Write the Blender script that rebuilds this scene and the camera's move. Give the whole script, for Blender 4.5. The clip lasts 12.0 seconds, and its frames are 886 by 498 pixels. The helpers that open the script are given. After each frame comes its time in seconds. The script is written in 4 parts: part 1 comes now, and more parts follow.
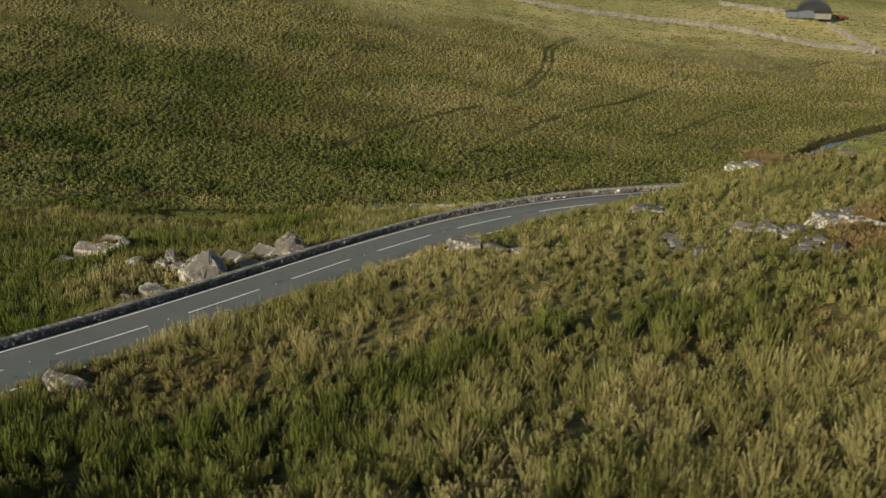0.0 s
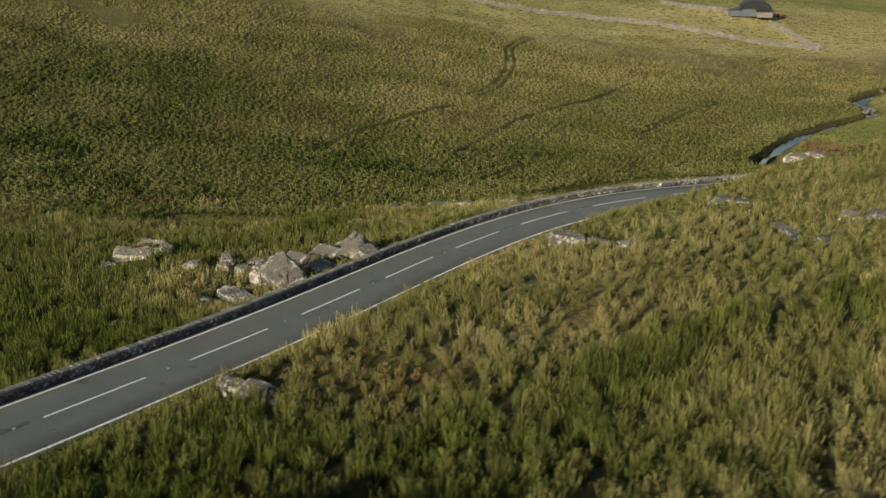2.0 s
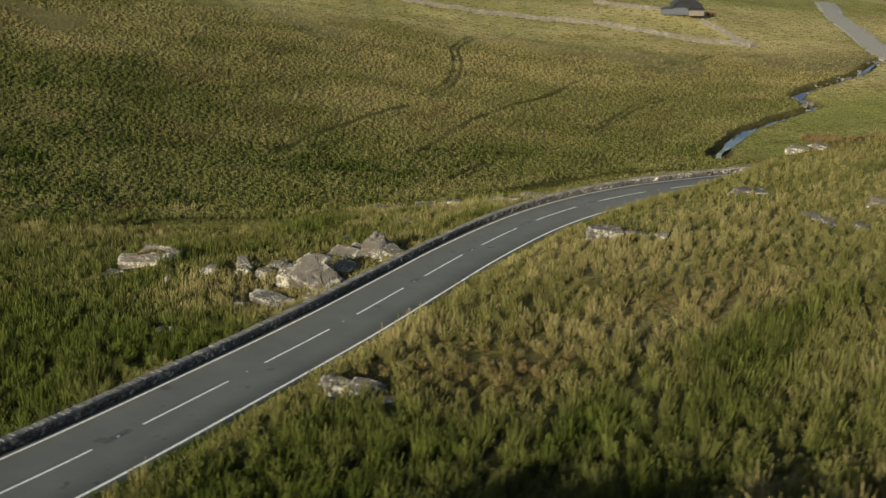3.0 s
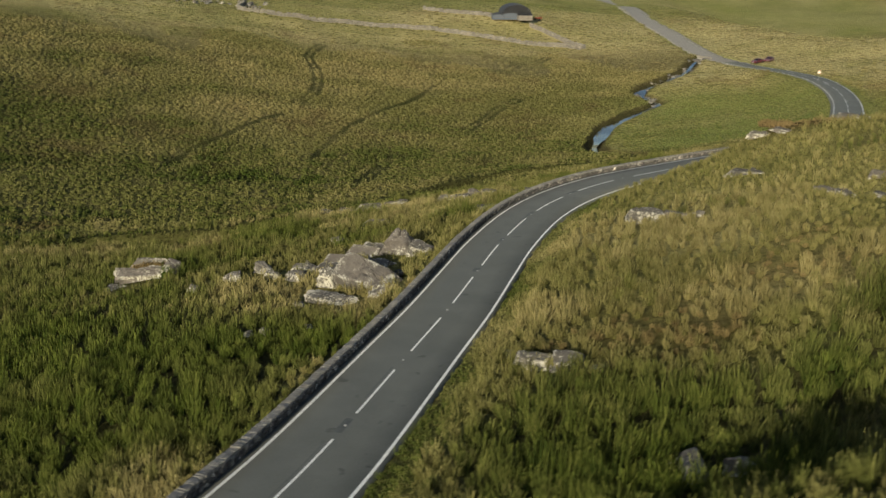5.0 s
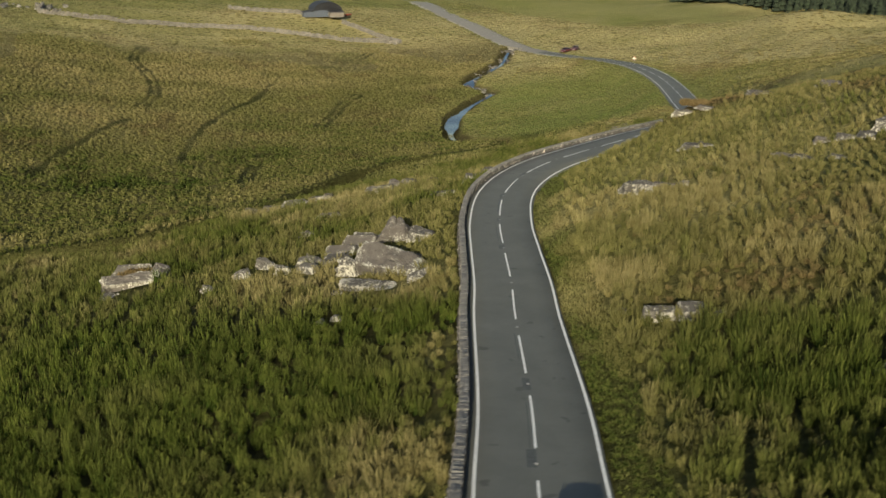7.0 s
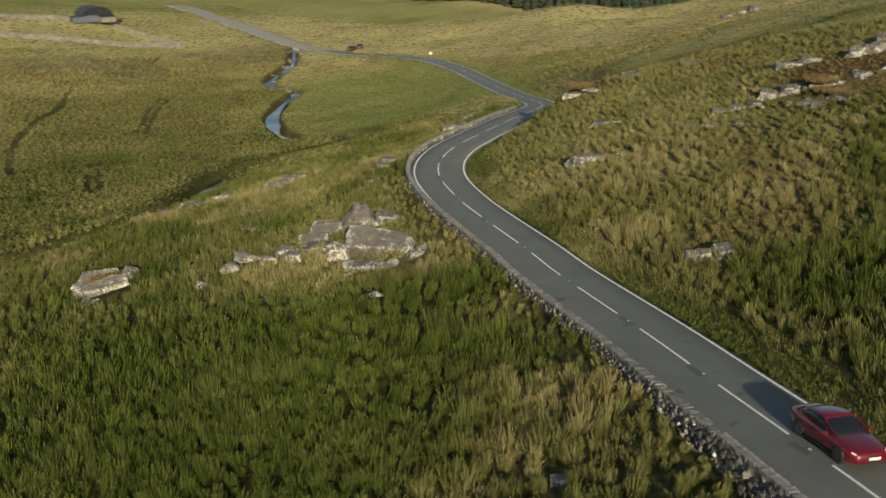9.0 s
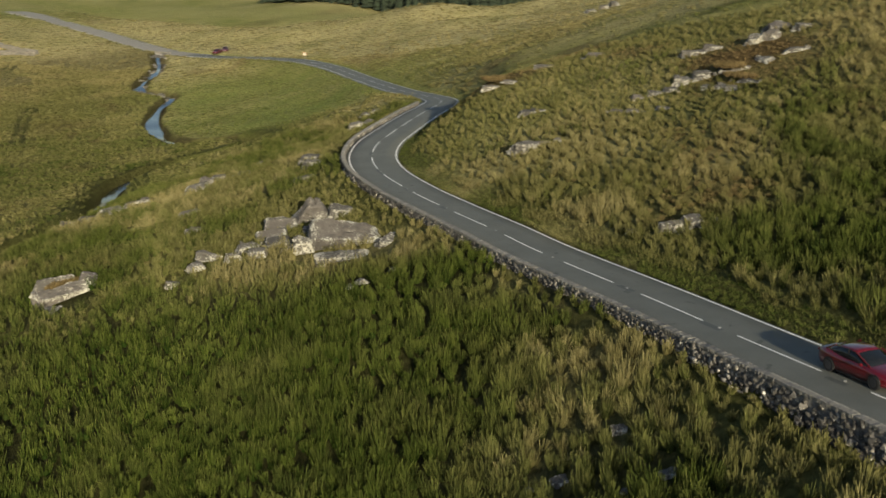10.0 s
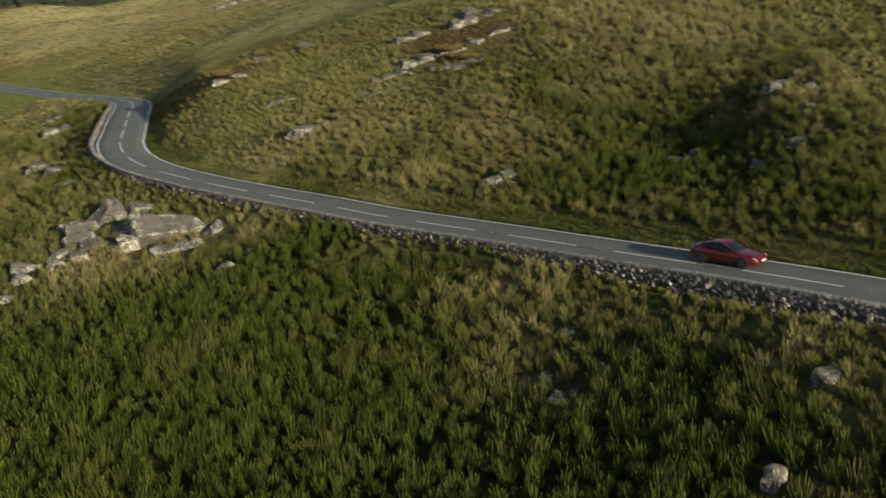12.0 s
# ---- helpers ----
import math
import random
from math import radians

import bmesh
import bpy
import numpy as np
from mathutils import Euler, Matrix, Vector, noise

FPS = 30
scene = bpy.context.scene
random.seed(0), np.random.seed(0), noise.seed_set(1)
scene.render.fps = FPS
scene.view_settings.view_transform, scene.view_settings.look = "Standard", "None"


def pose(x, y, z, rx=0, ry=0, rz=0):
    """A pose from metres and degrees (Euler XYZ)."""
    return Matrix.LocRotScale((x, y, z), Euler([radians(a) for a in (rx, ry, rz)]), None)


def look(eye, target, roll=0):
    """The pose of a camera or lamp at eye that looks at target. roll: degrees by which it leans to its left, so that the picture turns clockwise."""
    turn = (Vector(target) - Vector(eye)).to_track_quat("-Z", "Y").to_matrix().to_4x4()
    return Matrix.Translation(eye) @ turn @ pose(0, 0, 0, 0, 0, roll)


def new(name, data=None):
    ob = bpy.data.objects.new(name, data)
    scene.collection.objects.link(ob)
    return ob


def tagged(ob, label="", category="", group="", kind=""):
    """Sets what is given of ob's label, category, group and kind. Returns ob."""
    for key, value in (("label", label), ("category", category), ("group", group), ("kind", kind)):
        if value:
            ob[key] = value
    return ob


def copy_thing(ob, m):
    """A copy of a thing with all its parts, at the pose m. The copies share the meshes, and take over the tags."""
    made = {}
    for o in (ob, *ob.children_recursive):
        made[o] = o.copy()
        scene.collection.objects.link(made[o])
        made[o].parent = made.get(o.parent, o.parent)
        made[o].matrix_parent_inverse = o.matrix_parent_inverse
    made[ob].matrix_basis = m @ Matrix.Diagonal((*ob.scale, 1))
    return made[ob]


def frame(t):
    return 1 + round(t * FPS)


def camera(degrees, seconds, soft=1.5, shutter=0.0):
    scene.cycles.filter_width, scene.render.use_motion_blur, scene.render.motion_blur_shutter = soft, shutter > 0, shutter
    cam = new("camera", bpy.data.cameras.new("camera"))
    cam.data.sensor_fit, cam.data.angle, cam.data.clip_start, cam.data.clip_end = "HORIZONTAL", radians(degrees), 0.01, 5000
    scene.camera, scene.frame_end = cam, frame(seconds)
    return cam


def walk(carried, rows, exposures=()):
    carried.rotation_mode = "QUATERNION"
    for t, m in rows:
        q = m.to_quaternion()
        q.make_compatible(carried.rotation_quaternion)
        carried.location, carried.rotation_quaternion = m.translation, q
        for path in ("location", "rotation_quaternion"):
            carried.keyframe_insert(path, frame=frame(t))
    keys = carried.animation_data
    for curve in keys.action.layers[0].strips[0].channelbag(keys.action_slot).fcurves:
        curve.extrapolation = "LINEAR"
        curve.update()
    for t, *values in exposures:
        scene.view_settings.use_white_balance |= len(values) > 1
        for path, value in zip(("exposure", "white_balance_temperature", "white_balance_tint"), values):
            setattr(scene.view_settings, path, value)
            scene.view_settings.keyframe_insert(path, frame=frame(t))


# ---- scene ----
cam = camera(47.0, 12.0, soft=1.5, shutter=0.5)
PATH = [
    (0, (0.002, 0.019, 21.007), (-0.661, 18.992, 14.715), -0.17),
    (0.5, (-2.064, 0.312, 20.869), (-2.603, 19.290, 14.579), -0.07),
    (1, (-5.010, 0.490, 20.717), (-5.317, 19.475, 14.433), 0.02),
    (1.5, (-8.220, 0.527, 20.657), (-8.017, 19.512, 14.369), 0.13),
    (2, (-11.904, 0.441, 20.546), (-10.933, 19.408, 14.277), 0.08),
    (2.5, (-15.630, 0.422, 20.506), (-13.942, 19.343, 14.251), 0.06),
    (3, (-19.837, 0.368, 20.568), (-17.292, 19.195, 14.316), 0.02),
    (3.5, (-23.966, 0.428, 20.589), (-20.592, 19.126, 14.344), 0.03),
    (3.7, (-25.698, 0.446, 20.592), (-21.984, 19.083, 14.356), 0.07),
    (5.3, (-40.659, 1.886, 20.275), (-33.566, 19.570, 14.196), 0.22),
    (5.5, (-42.421, 2.165, 20.348), (-34.922, 19.677, 14.256), 0.20),
    (6, (-47.102, 3.095, 20.470), (-38.546, 20.108, 14.357), 0.18),
    (6.5, (-51.454, 4.167, 20.511), (-41.969, 20.677, 14.392), 0.10),
    (7, (-56.111, 5.596, 20.503), (-45.695, 21.533, 14.378), 0.08),
    (7.2, (-57.982, 6.267, 20.478), (-47.185, 21.946, 14.348), 0.06),
    (8.8, (-72.961, 12.387, 20.478), (-59.091, 25.443, 14.382), 0.11),
    (9, (-74.599, 13.418, 20.423), (-60.335, 26.043, 14.328), 0.04),
    (9.5, (-78.556, 15.965, 20.326), (-63.409, 27.521, 14.242), -0.11),
    (10, (-82.740, 19.008, 20.255), (-66.674, 29.253, 14.176), -0.27),
    (10.5, (-86.321, 22.208, 20.140), (-69.353, 30.878, 14.066), -0.27),
    (11, (-90.230, 25.893, 20.133), (-72.448, 32.733, 14.050), -0.23),
    (11.5, (-93.847, 29.598, 20.360), (-75.476, 34.602, 14.239), -0.28),
    (12, (-97.712, 34.134, 20.833), (-78.889, 36.846, 14.640), -0.26),
]
walk(cam, [(t, look(eye, target, roll)) for t, eye, target, roll in PATH])

# ---- light ----
SUN_AZ = math.atan2(-0.656, -0.755)
SUN_EL = radians(17.0)
world = bpy.data.worlds.new("sky")
scene.world = world
world.use_nodes = True
wn = world.node_tree.nodes
sky = wn.new("ShaderNodeTexSky")
sky.sky_type, sky.sun_disc = "NISHITA", False
sky.sun_elevation, sky.sun_rotation = SUN_EL, SUN_AZ
sky.air_density, sky.dust_density = 1.0, 1.5
wn["Background"].inputs["Strength"].default_value = 0.085
world.node_tree.links.new(sky.outputs["Color"], wn["Background"].inputs["Color"])
sun_data = bpy.data.lights.new("sun", "SUN")
sun_data.energy, sun_data.angle, sun_data.color = 4.9, radians(0.6), (1.0, 0.89, 0.65)
sun = new("sun", sun_data)
sun_dir = Vector((math.sin(SUN_AZ) * math.cos(SUN_EL), math.cos(SUN_AZ) * math.cos(SUN_EL), math.sin(SUN_EL)))
sun.matrix_world = look(sun_dir * 200, (0, 0, 0))
scene.view_settings.exposure = 0.26

# ---- materials ----
def material(name, rough=0.9, metal=0.0):
    m = bpy.data.materials.new(name)
    m.use_nodes = True
    b = m.node_tree.nodes["Principled BSDF"]
    b.inputs["Roughness"].default_value, b.inputs["Metallic"].default_value = rough, metal
    return m, m.node_tree.nodes, m.node_tree.links, b


def noise_node(nodes, links, scale, detail=4.0, coord=None, rough=0.6):
    n = nodes.new("ShaderNodeTexNoise")
    n.inputs["Scale"].default_value, n.inputs["Detail"].default_value, n.inputs["Roughness"].default_value = scale, detail, rough
    if coord is None:
        coord = nodes.new("ShaderNodeTexCoord").outputs["Object"]
    links.new(coord, n.inputs["Vector"])
    return n.outputs["Fac"]


def ramp(nodes, links, fac, stops):
    r = nodes.new("ShaderNodeValToRGB")
    while len(r.color_ramp.elements) < len(stops):
        r.color_ramp.elements.new(0.5)
    for e, (p, c) in zip(r.color_ramp.elements, stops):
        e.position, e.color = p, (*c, 1.0)
    links.new(fac, r.inputs["Fac"])
    return r.outputs["Color"]


def mix(nodes, links, fac, a, b, mode="MIX"):
    n = nodes.new("ShaderNodeMix")
    n.data_type, n.blend_type = "RGBA", mode
    for socket, value in ((n.inputs[0], fac), (n.inputs[6], a), (n.inputs[7], b)):
        if hasattr(value, "is_linked"):
            links.new(value, socket)
        elif isinstance(value, tuple):
            socket.default_value = (*value, 1.0)
        else:
            socket.default_value = value
    return n.outputs[2]


def bump(nodes, links, b, height, strength, dist):
    n = nodes.new("ShaderNodeBump")
    n.inputs["Strength"].default_value, n.inputs["Distance"].default_value = strength, dist
    links.new(height, n.inputs["Height"])
    links.new(n.outputs["Normal"], b.inputs["Normal"])


def attribute(nodes, name):
    n = nodes.new("ShaderNodeAttribute")
    n.attribute_name = name
    return n.outputs["Fac"]


def maths(nodes, links, op, a, b):
    n = nodes.new("ShaderNodeMath")
    n.operation = op
    for socket, value in ((n.inputs[0], a), (n.inputs[1], b)):
        if hasattr(value, "is_linked"):
            links.new(value, socket)
        else:
            socket.default_value = value
    return n.outputs[0]


STRAW, RUSH, HEATH = (0.48, 0.42, 0.21), (0.03, 0.042, 0.011), (0.15, 0.102, 0.05)


def ground_material():
    m, n, l, b = material("moorland_turf", 0.95)
    fine = noise_node(n, l, 2.2, 6.0)
    broad = noise_node(n, l, 0.12, 4.0)
    base = ramp(n, l, broad, [(0.35, (0.215, 0.22, 0.07)), (0.65, (0.36, 0.335, 0.135))])
    base = mix(n, l, attribute(n, "green"), base, RUSH)
    base = mix(n, l, attribute(n, "straw"), base, STRAW)
    base = mix(n, l, attribute(n, "brown"), base, HEATH)
    base = mix(n, l, maths(n, l, "MULTIPLY", attribute(n, "meadow"), maths(n, l, "SUBTRACT", 1.0, attribute(n, "green"))), base, (0.235, 0.265, 0.08))
    base = mix(n, l, attribute(n, "bare"), base, (0.05, 0.038, 0.024))
    # Dead litter between tufts, coloured darker to stand in for shaded gaps.
    base = mix(n, l, attribute(n, "litter_shade"), base, (0.048, 0.046, 0.018))
    base = mix(n, l, attribute(n, "rut"), base, (0.022, 0.032, 0.009))
    dark = ramp(n, l, fine, [(0.3, (0.55, 0.56, 0.5)), (0.7, (1.25, 1.22, 1.15))])
    l.new(mix(n, l, 1.0, base, dark, "MULTIPLY"), b.inputs["Base Color"])
    bump(n, l, b, noise_node(n, l, 0.9, 8.0, None, 0.72), 0.9, 0.7)
    b.inputs["Specular IOR Level"].default_value = 0.03
    return m


def grass_material():
    """Blades and tufts: the mix of growth, each tuft's own shade, and dry tips that also paint lit tops."""
    m, n, l, b = material("moor_growth", 0.85)
    geo = n.new("ShaderNodeNewGeometry")
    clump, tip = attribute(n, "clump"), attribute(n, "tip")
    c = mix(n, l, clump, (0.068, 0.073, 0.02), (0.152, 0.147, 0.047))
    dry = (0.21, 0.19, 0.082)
    # Dark low tones and pale dry ends also paint shaded gaps and lit tops.
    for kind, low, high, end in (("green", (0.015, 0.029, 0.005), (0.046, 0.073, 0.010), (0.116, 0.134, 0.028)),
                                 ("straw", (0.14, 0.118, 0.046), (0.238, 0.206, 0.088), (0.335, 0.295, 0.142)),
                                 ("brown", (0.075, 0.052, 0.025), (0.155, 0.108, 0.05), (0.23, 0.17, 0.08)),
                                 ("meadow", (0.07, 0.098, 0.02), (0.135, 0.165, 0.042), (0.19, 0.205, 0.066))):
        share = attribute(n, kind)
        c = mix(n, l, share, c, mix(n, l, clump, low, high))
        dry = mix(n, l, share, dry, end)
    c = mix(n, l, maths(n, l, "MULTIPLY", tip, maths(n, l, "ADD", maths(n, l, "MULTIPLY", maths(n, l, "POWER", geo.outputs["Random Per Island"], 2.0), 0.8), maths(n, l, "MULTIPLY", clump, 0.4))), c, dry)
    l.new(c, b.inputs["Base Color"])
    b.inputs["Specular IOR Level"].default_value = 0.04
    return m


def stone_material(name, base, pale, lichen=0.6, odd=1.5, grain=3.6, dim=0.55):
    m, n, l, b = material(name, 0.9)
    co = n.new("ShaderNodeTexCoord").outputs["Object"]
    c = ramp(n, l, noise_node(n, l, 1.3, 6.0, co), [(0.3, tuple(v * 0.6 for v in base)), (0.7, base)])
    spread = maths(n, l, "MULTIPLY", maths(n, l, "SUBTRACT", noise_node(n, l, 0.7, 3.0, co), 0.5), 0.6)
    spread = maths(n, l, "ADD", spread, maths(n, l, "MULTIPLY", attribute(n, "rim"), 0.14))
    spots = ramp(n, l, maths(n, l, "ADD", noise_node(n, l, grain, 8.0, co, 0.75), spread), [(lichen - 0.05, (0, 0, 0)), (lichen + 0.05, (1, 1, 1))])
    c = mix(n, l, spots, c, pale)
    cracks = ramp(n, l, noise_node(n, l, 9.0, 3.0, co), [(0.28, (0.35, 0.33, 0.3)), (0.42, (1, 1, 1))])
    info = n.new("ShaderNodeObjectInfo")
    c = mix(n, l, 1.0, c, cracks, "MULTIPLY")
    island = n.new("ShaderNodeNewGeometry").outputs["Random Per Island"]
    either = maths(n, l, "FRACT", maths(n, l, "ADD", info.outputs["Random"], island), 0.0)
    vary = ramp(n, l, either, [(0.0, (dim, dim, dim * 1.03)), (0.7, (1.0, 0.98, 0.95)), (0.95, (odd, odd * 0.98, odd * 0.94))])
    l.new(mix(n, l, 1.0, c, vary, "MULTIPLY"), b.inputs["Base Color"])
    bump(n, l, b, noise_node(n, l, 7.0, 6.0, co), 0.7, 0.06)
    return m


def asphalt_material():
    m, n, l, b = material("worn_asphalt", 0.72)
    c = ramp(n, l, noise_node(n, l, 0.35, 5.0), [(0.3, (0.122, 0.127, 0.11)), (0.7, (0.158, 0.163, 0.142))])
    grit = ramp(n, l, noise_node(n, l, 30.0, 3.0), [(0.3, (0.8, 0.8, 0.8)), (0.7, (1.2, 1.2, 1.2))])
    c = mix(n, l, 1.0, c, grit, "MULTIPLY")
    patch = ramp(n, l, noise_node(n, l, 0.9, 2.0), [(0.66, (1, 1, 1)), (0.72, (0.62, 0.62, 0.62))])
    c = mix(n, l, 1.0, c, patch, "MULTIPLY")
    l.new(c, b.inputs["Base Color"])
    bump(n, l, b, noise_node(n, l, 40.0, 2.0), 0.3, 0.01)
    return m


def plain(name, color, rough=0.6, metal=0.0, grain=0.0, scale=12.0):
    m, n, l, b = material(name, rough, metal)
    b.inputs["Base Color"].default_value = (*color, 1.0)
    if grain:
        f = noise_node(n, l, scale, 5.0)
        l.new(ramp(n, l, f, [(0.3, tuple(v * (1 - grain) for v in color)), (0.7, tuple(min(1, v * (1 + grain)) for v in color))]), b.inputs["Base Color"])
    return m


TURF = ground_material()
ASPHALT = asphalt_material()
PAINT = plain("road_paint", (0.86, 0.86, 0.82), 0.6, 0, 0.14, 6.0)
ROCK = stone_material("grey_rock", (0.14, 0.132, 0.117), (0.49, 0.48, 0.42), 0.575, 1.15, 6.0)
SLAB_ROCK = stone_material("slab_rock", (0.158, 0.143, 0.126), (0.52, 0.52, 0.45), 0.615, 1.15, 7.0, 0.8)
PALE_ROCK = stone_material("lichen_rock", (0.145, 0.136, 0.12), (0.47, 0.46, 0.40), 0.535, 1.05, 5.5)
WALLSTONE = stone_material("wall_stone", (0.13, 0.122, 0.11), (0.42, 0.40, 0.36), 0.6, 2.6)
COPING = stone_material("coping_stone", (0.25, 0.243, 0.222), (0.36, 0.35, 0.32), 0.6, 1.15, 3.6, 0.85)
MORTAR = plain("wall_core", (0.13, 0.123, 0.11), 0.95, 0, 0.3, 5.0)
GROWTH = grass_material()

# ---- the lie of the land ----
# Control heights of the valley, every 45 m from (-150, -40), and of the slope round the road, every 13 m from (-66, 8).
VALLEY = [
    [1.2, 7.1, 12.6, 16.3, 20.9, 27.2, 32.2, 35.1, 36.5, 37.1],
    [-6, -1.7, 3.4, 7.3, 13.3, 21.4, 25.3, 26.5, 26.8, 26.9],
    [-11.1, -10.2, -7.9, -1, 9, 16.3, 17.3, 17.2, 16.9, 16.7],
    [-11.2, -12.7, -12, -8.7, -1.5, 3, 5.6, 6.7, 6.9, 7.3],
    [-6, -11.6, -16.9, -20.1, -18.6, -14, -6.7, -3.1, -1.7, -0.4],
    [2.8, -4.6, -12.5, -19, -21.2, -20.7, -15.5, -11, -8.4, -6.1],
    [11.9, 4.4, -3, -10.9, -16.2, -19.5, -18.9, -15.9, -13.3, -11],
    [18.9, 11.1, 3.2, -4.9, -11.1, -15, -16.7, -16.8, -16.5, -15.7],
    [24.4, 15.7, 7, -1.2, -7.2, -10.6, -13, -15.2, -17.5, -19.4],
    [29, 19.6, 10.3, 1.9, -3.8, -7.1, -9.8, -13, -17.4, -22],
]

SLOPE = [
    [0, 0, 0, 0, 0, 0, 0, 0, 0, 0, 0],
    [0, 1.5, 1.8, 0.1, -1, -0.1, 0.2, 0.6, 0.6, 0.4, 0],
    [0, -1.4, -0.2, 0, -0.7, -0.2, -0.7, 0.6, 1, 0.6, 0],
    [0, -1.5, 0.1, 0.7, 0.7, 0.6, -1.6, 0.3, 0.9, 0.5, 0],
    [0, -0.4, 0.3, -1, -0.6, 0.8, -1.4, -0.3, 0.1, 0.3, 0],
    [0, 0.2, 0.8, 0.4, 0, 0.4, 0.6, 1.7, 1, 0.3, 0],
    [0, -0, 0.2, 0.7, 0.1, -0.6, -0, 0.5, -0.1, -0.3, 0],
    [0, 0.3, 0.1, 0, 0.1, -0.1, -1.1, -2.5, -2.2, -1.3, 0],
    [0, 0.5, 0.1, -0.6, -0.2, 0.6, -0.2, -1.6, -1.8, -1.2, 0],
    [0, 0, 0, 0, 0, 0, 0, 0, 0, 0, 0],
]


def spline_net(net, x0, y0, step, x, y):
    net = np.array(net)
    ny, nx = net.shape
    u, v = np.clip((x - x0) / step, 0, nx - 1.001), np.clip((y - y0) / step, 0, ny - 1.001)
    i, j = u.astype(int), v.astype(int)
    fu, fv = u - i, v - j

    def weights(f):
        return ((1 - f) ** 3 / 6, (3 * f**3 - 6 * f**2 + 4) / 6, (-3 * f**3 + 3 * f**2 + 3 * f + 1) / 6, f**3 / 6)

    out = 0.0
    for a, wa in enumerate(weights(fu)):
        for b, wb in enumerate(weights(fv)):
            out = out + wa * wb * net[np.clip(j + b - 1, 0, ny - 1), np.clip(i + a - 1, 0, nx - 1)]
    return out


LATTICE = np.random.RandomState(7).rand(8, 128, 128)


def lumps(x, y, size, layer=0):
    """Smooth lattice noise from 0 to 1."""
    g = LATTICE[layer]
    u, v = x / size + 37.3 * layer, y / size + 11.7 * layer
    i, j = np.floor(u).astype(int), np.floor(v).astype(int)
    f, h = u - i, v - j
    f, h = f * f * (3 - 2 * f), h * h * (3 - 2 * h)
    i, j, i1, j1 = i % 128, j % 128, (i + 1) % 128, (j + 1) % 128
    return (g[j, i] * (1 - f) + g[j, i1] * f) * (1 - h) + (g[j1, i] * (1 - f) + g[j1, i1] * f) * h


def smooth(a, b, v):
    t = np.clip((v - a) / (b - a), 0, 1)
    return t * t * (3 - 2 * t)


# Road centre line: x, y, height.
ROAD = [(-78, -30, 4.6), (-61, -5, 3.3), (-52, 7.6, 2.55), (-42.6, 20.9, 1.6), (-34.85, 31.6, 0.4), (-29.7, 38.65, -0.4), (-22.5, 49.3, -1.45),
        (-18.1, 55.6, -1.9), (-13.2, 63.05, -2.4), (-8.6, 69.85, -2.8), (-2.65, 77.4, -3.2), (3.05, 82.65, -3.4), (9.3, 86.45, -3.5),
        (16.3, 89.4, -3.7), (31.6, 95.7, -4.5), (40.4, 99.2, -5.1), (49.2, 103.4, -5.9), (54.7, 107.3, -6.55), (61.7, 114.2, -7.6),
        (77.8, 131.8, -10.0), (99.2, 156.4, -12.2), (110.5, 171.8, -12.7), (117.5, 184, -12.95), (123, 196, -13.4), (131, 217, -15),
        (137.3, 234, -16.6), (138.2, 249, -17.0), (139.6, 263, -16.8), (144.2, 280, -16.1), (155.5, 312, -15.0), (167, 346, -14.1), (190, 396, -14.6), (217, 455, -17.2), (238, 505, -20.6), (262, 560, -20.6)]


def glide(points, step):
    """Points every step metres along a smooth line through the given ones."""
    p = [Vector(q) for q in points]
    p = [2 * p[0] - p[1], *p, 2 * p[-1] - p[-2]]
    fine = []
    for a, b, c, d in zip(p, p[1:], p[2:], p[3:]):
        for k in range(40):
            t = k / 40
            fine.append(0.5 * (2 * b + (c - a) * t + (2 * a - 5 * b + 4 * c - d) * t * t + (3 * b - a - 3 * c + d) * t**3))
    fine = np.array([*fine, p[-2]])
    s = np.r_[0, np.cumsum(np.linalg.norm(np.diff(fine, axis=0), axis=1))]
    at = np.arange(0, s[-1], step)
    return np.stack([np.interp(at, s, fine[:, k]) for k in range(fine.shape[1])], 1)


STEP = 0.5
ROAD_LINE = glide(ROAD, STEP)
tangent = np.gradient(ROAD_LINE[:, :2], axis=0)
tangent /= np.linalg.norm(tangent, axis=1)[:, None]
LEFT = np.stack([-tangent[:, 1], tangent[:, 0]], 1)
EDGE_L, EDGE_R = 2.75, 2.76


def nearest(line, x, y, reach=40.0):
    """Index of the nearest point of the line, and the distance, for many places."""
    idx, dist = np.zeros(len(x), int), np.full(len(x), 1e9)
    for a in range(0, len(x), 4000):
        dx = x[a:a + 4000, None] - line[None, :, 0]
        dy = y[a:a + 4000, None] - line[None, :, 1]
        d = dx * dx + dy * dy
        k = d.argmin(1)
        idx[a:a + 4000], dist[a:a + 4000] = k, np.sqrt(d[np.arange(len(k)), k])
    return idx, dist


STREAM = [(141, 261.5), (133, 258), (122, 246), (113, 237), (107, 233), (98, 226), (91.5, 220), (91, 214.5), (88, 205), (80, 200), (73, 194), (65, 186.5), (57.5, 176.5),
          (51, 166), (48.5, 157), (51, 147), (47, 140), (40, 136.5), (33, 139.5), (26, 144), (20, 143.4), (14.5, 139.5), (8, 133), (2, 127.6), (-4, 123.4), (-12, 120), (-26, 118), (-38, 120.5)]
STREAM_LINE = glide(STREAM, 1.0)
KNOLLS = [(-22, 15, 5.0, 2.6), (-9, 13, 6.0, 1.6), (-20.5, 19.6, 2.0, 0.8), (-15.5, 18.6, 2.0, 0.9), (-10.5, 17.2, 2.0, 0.7), (23, 79.5, 4.0, 1.1), (-21, 67.5, 4.5, -0.5), (100, 322, 13.0, 2.7)]


def land(x, y):
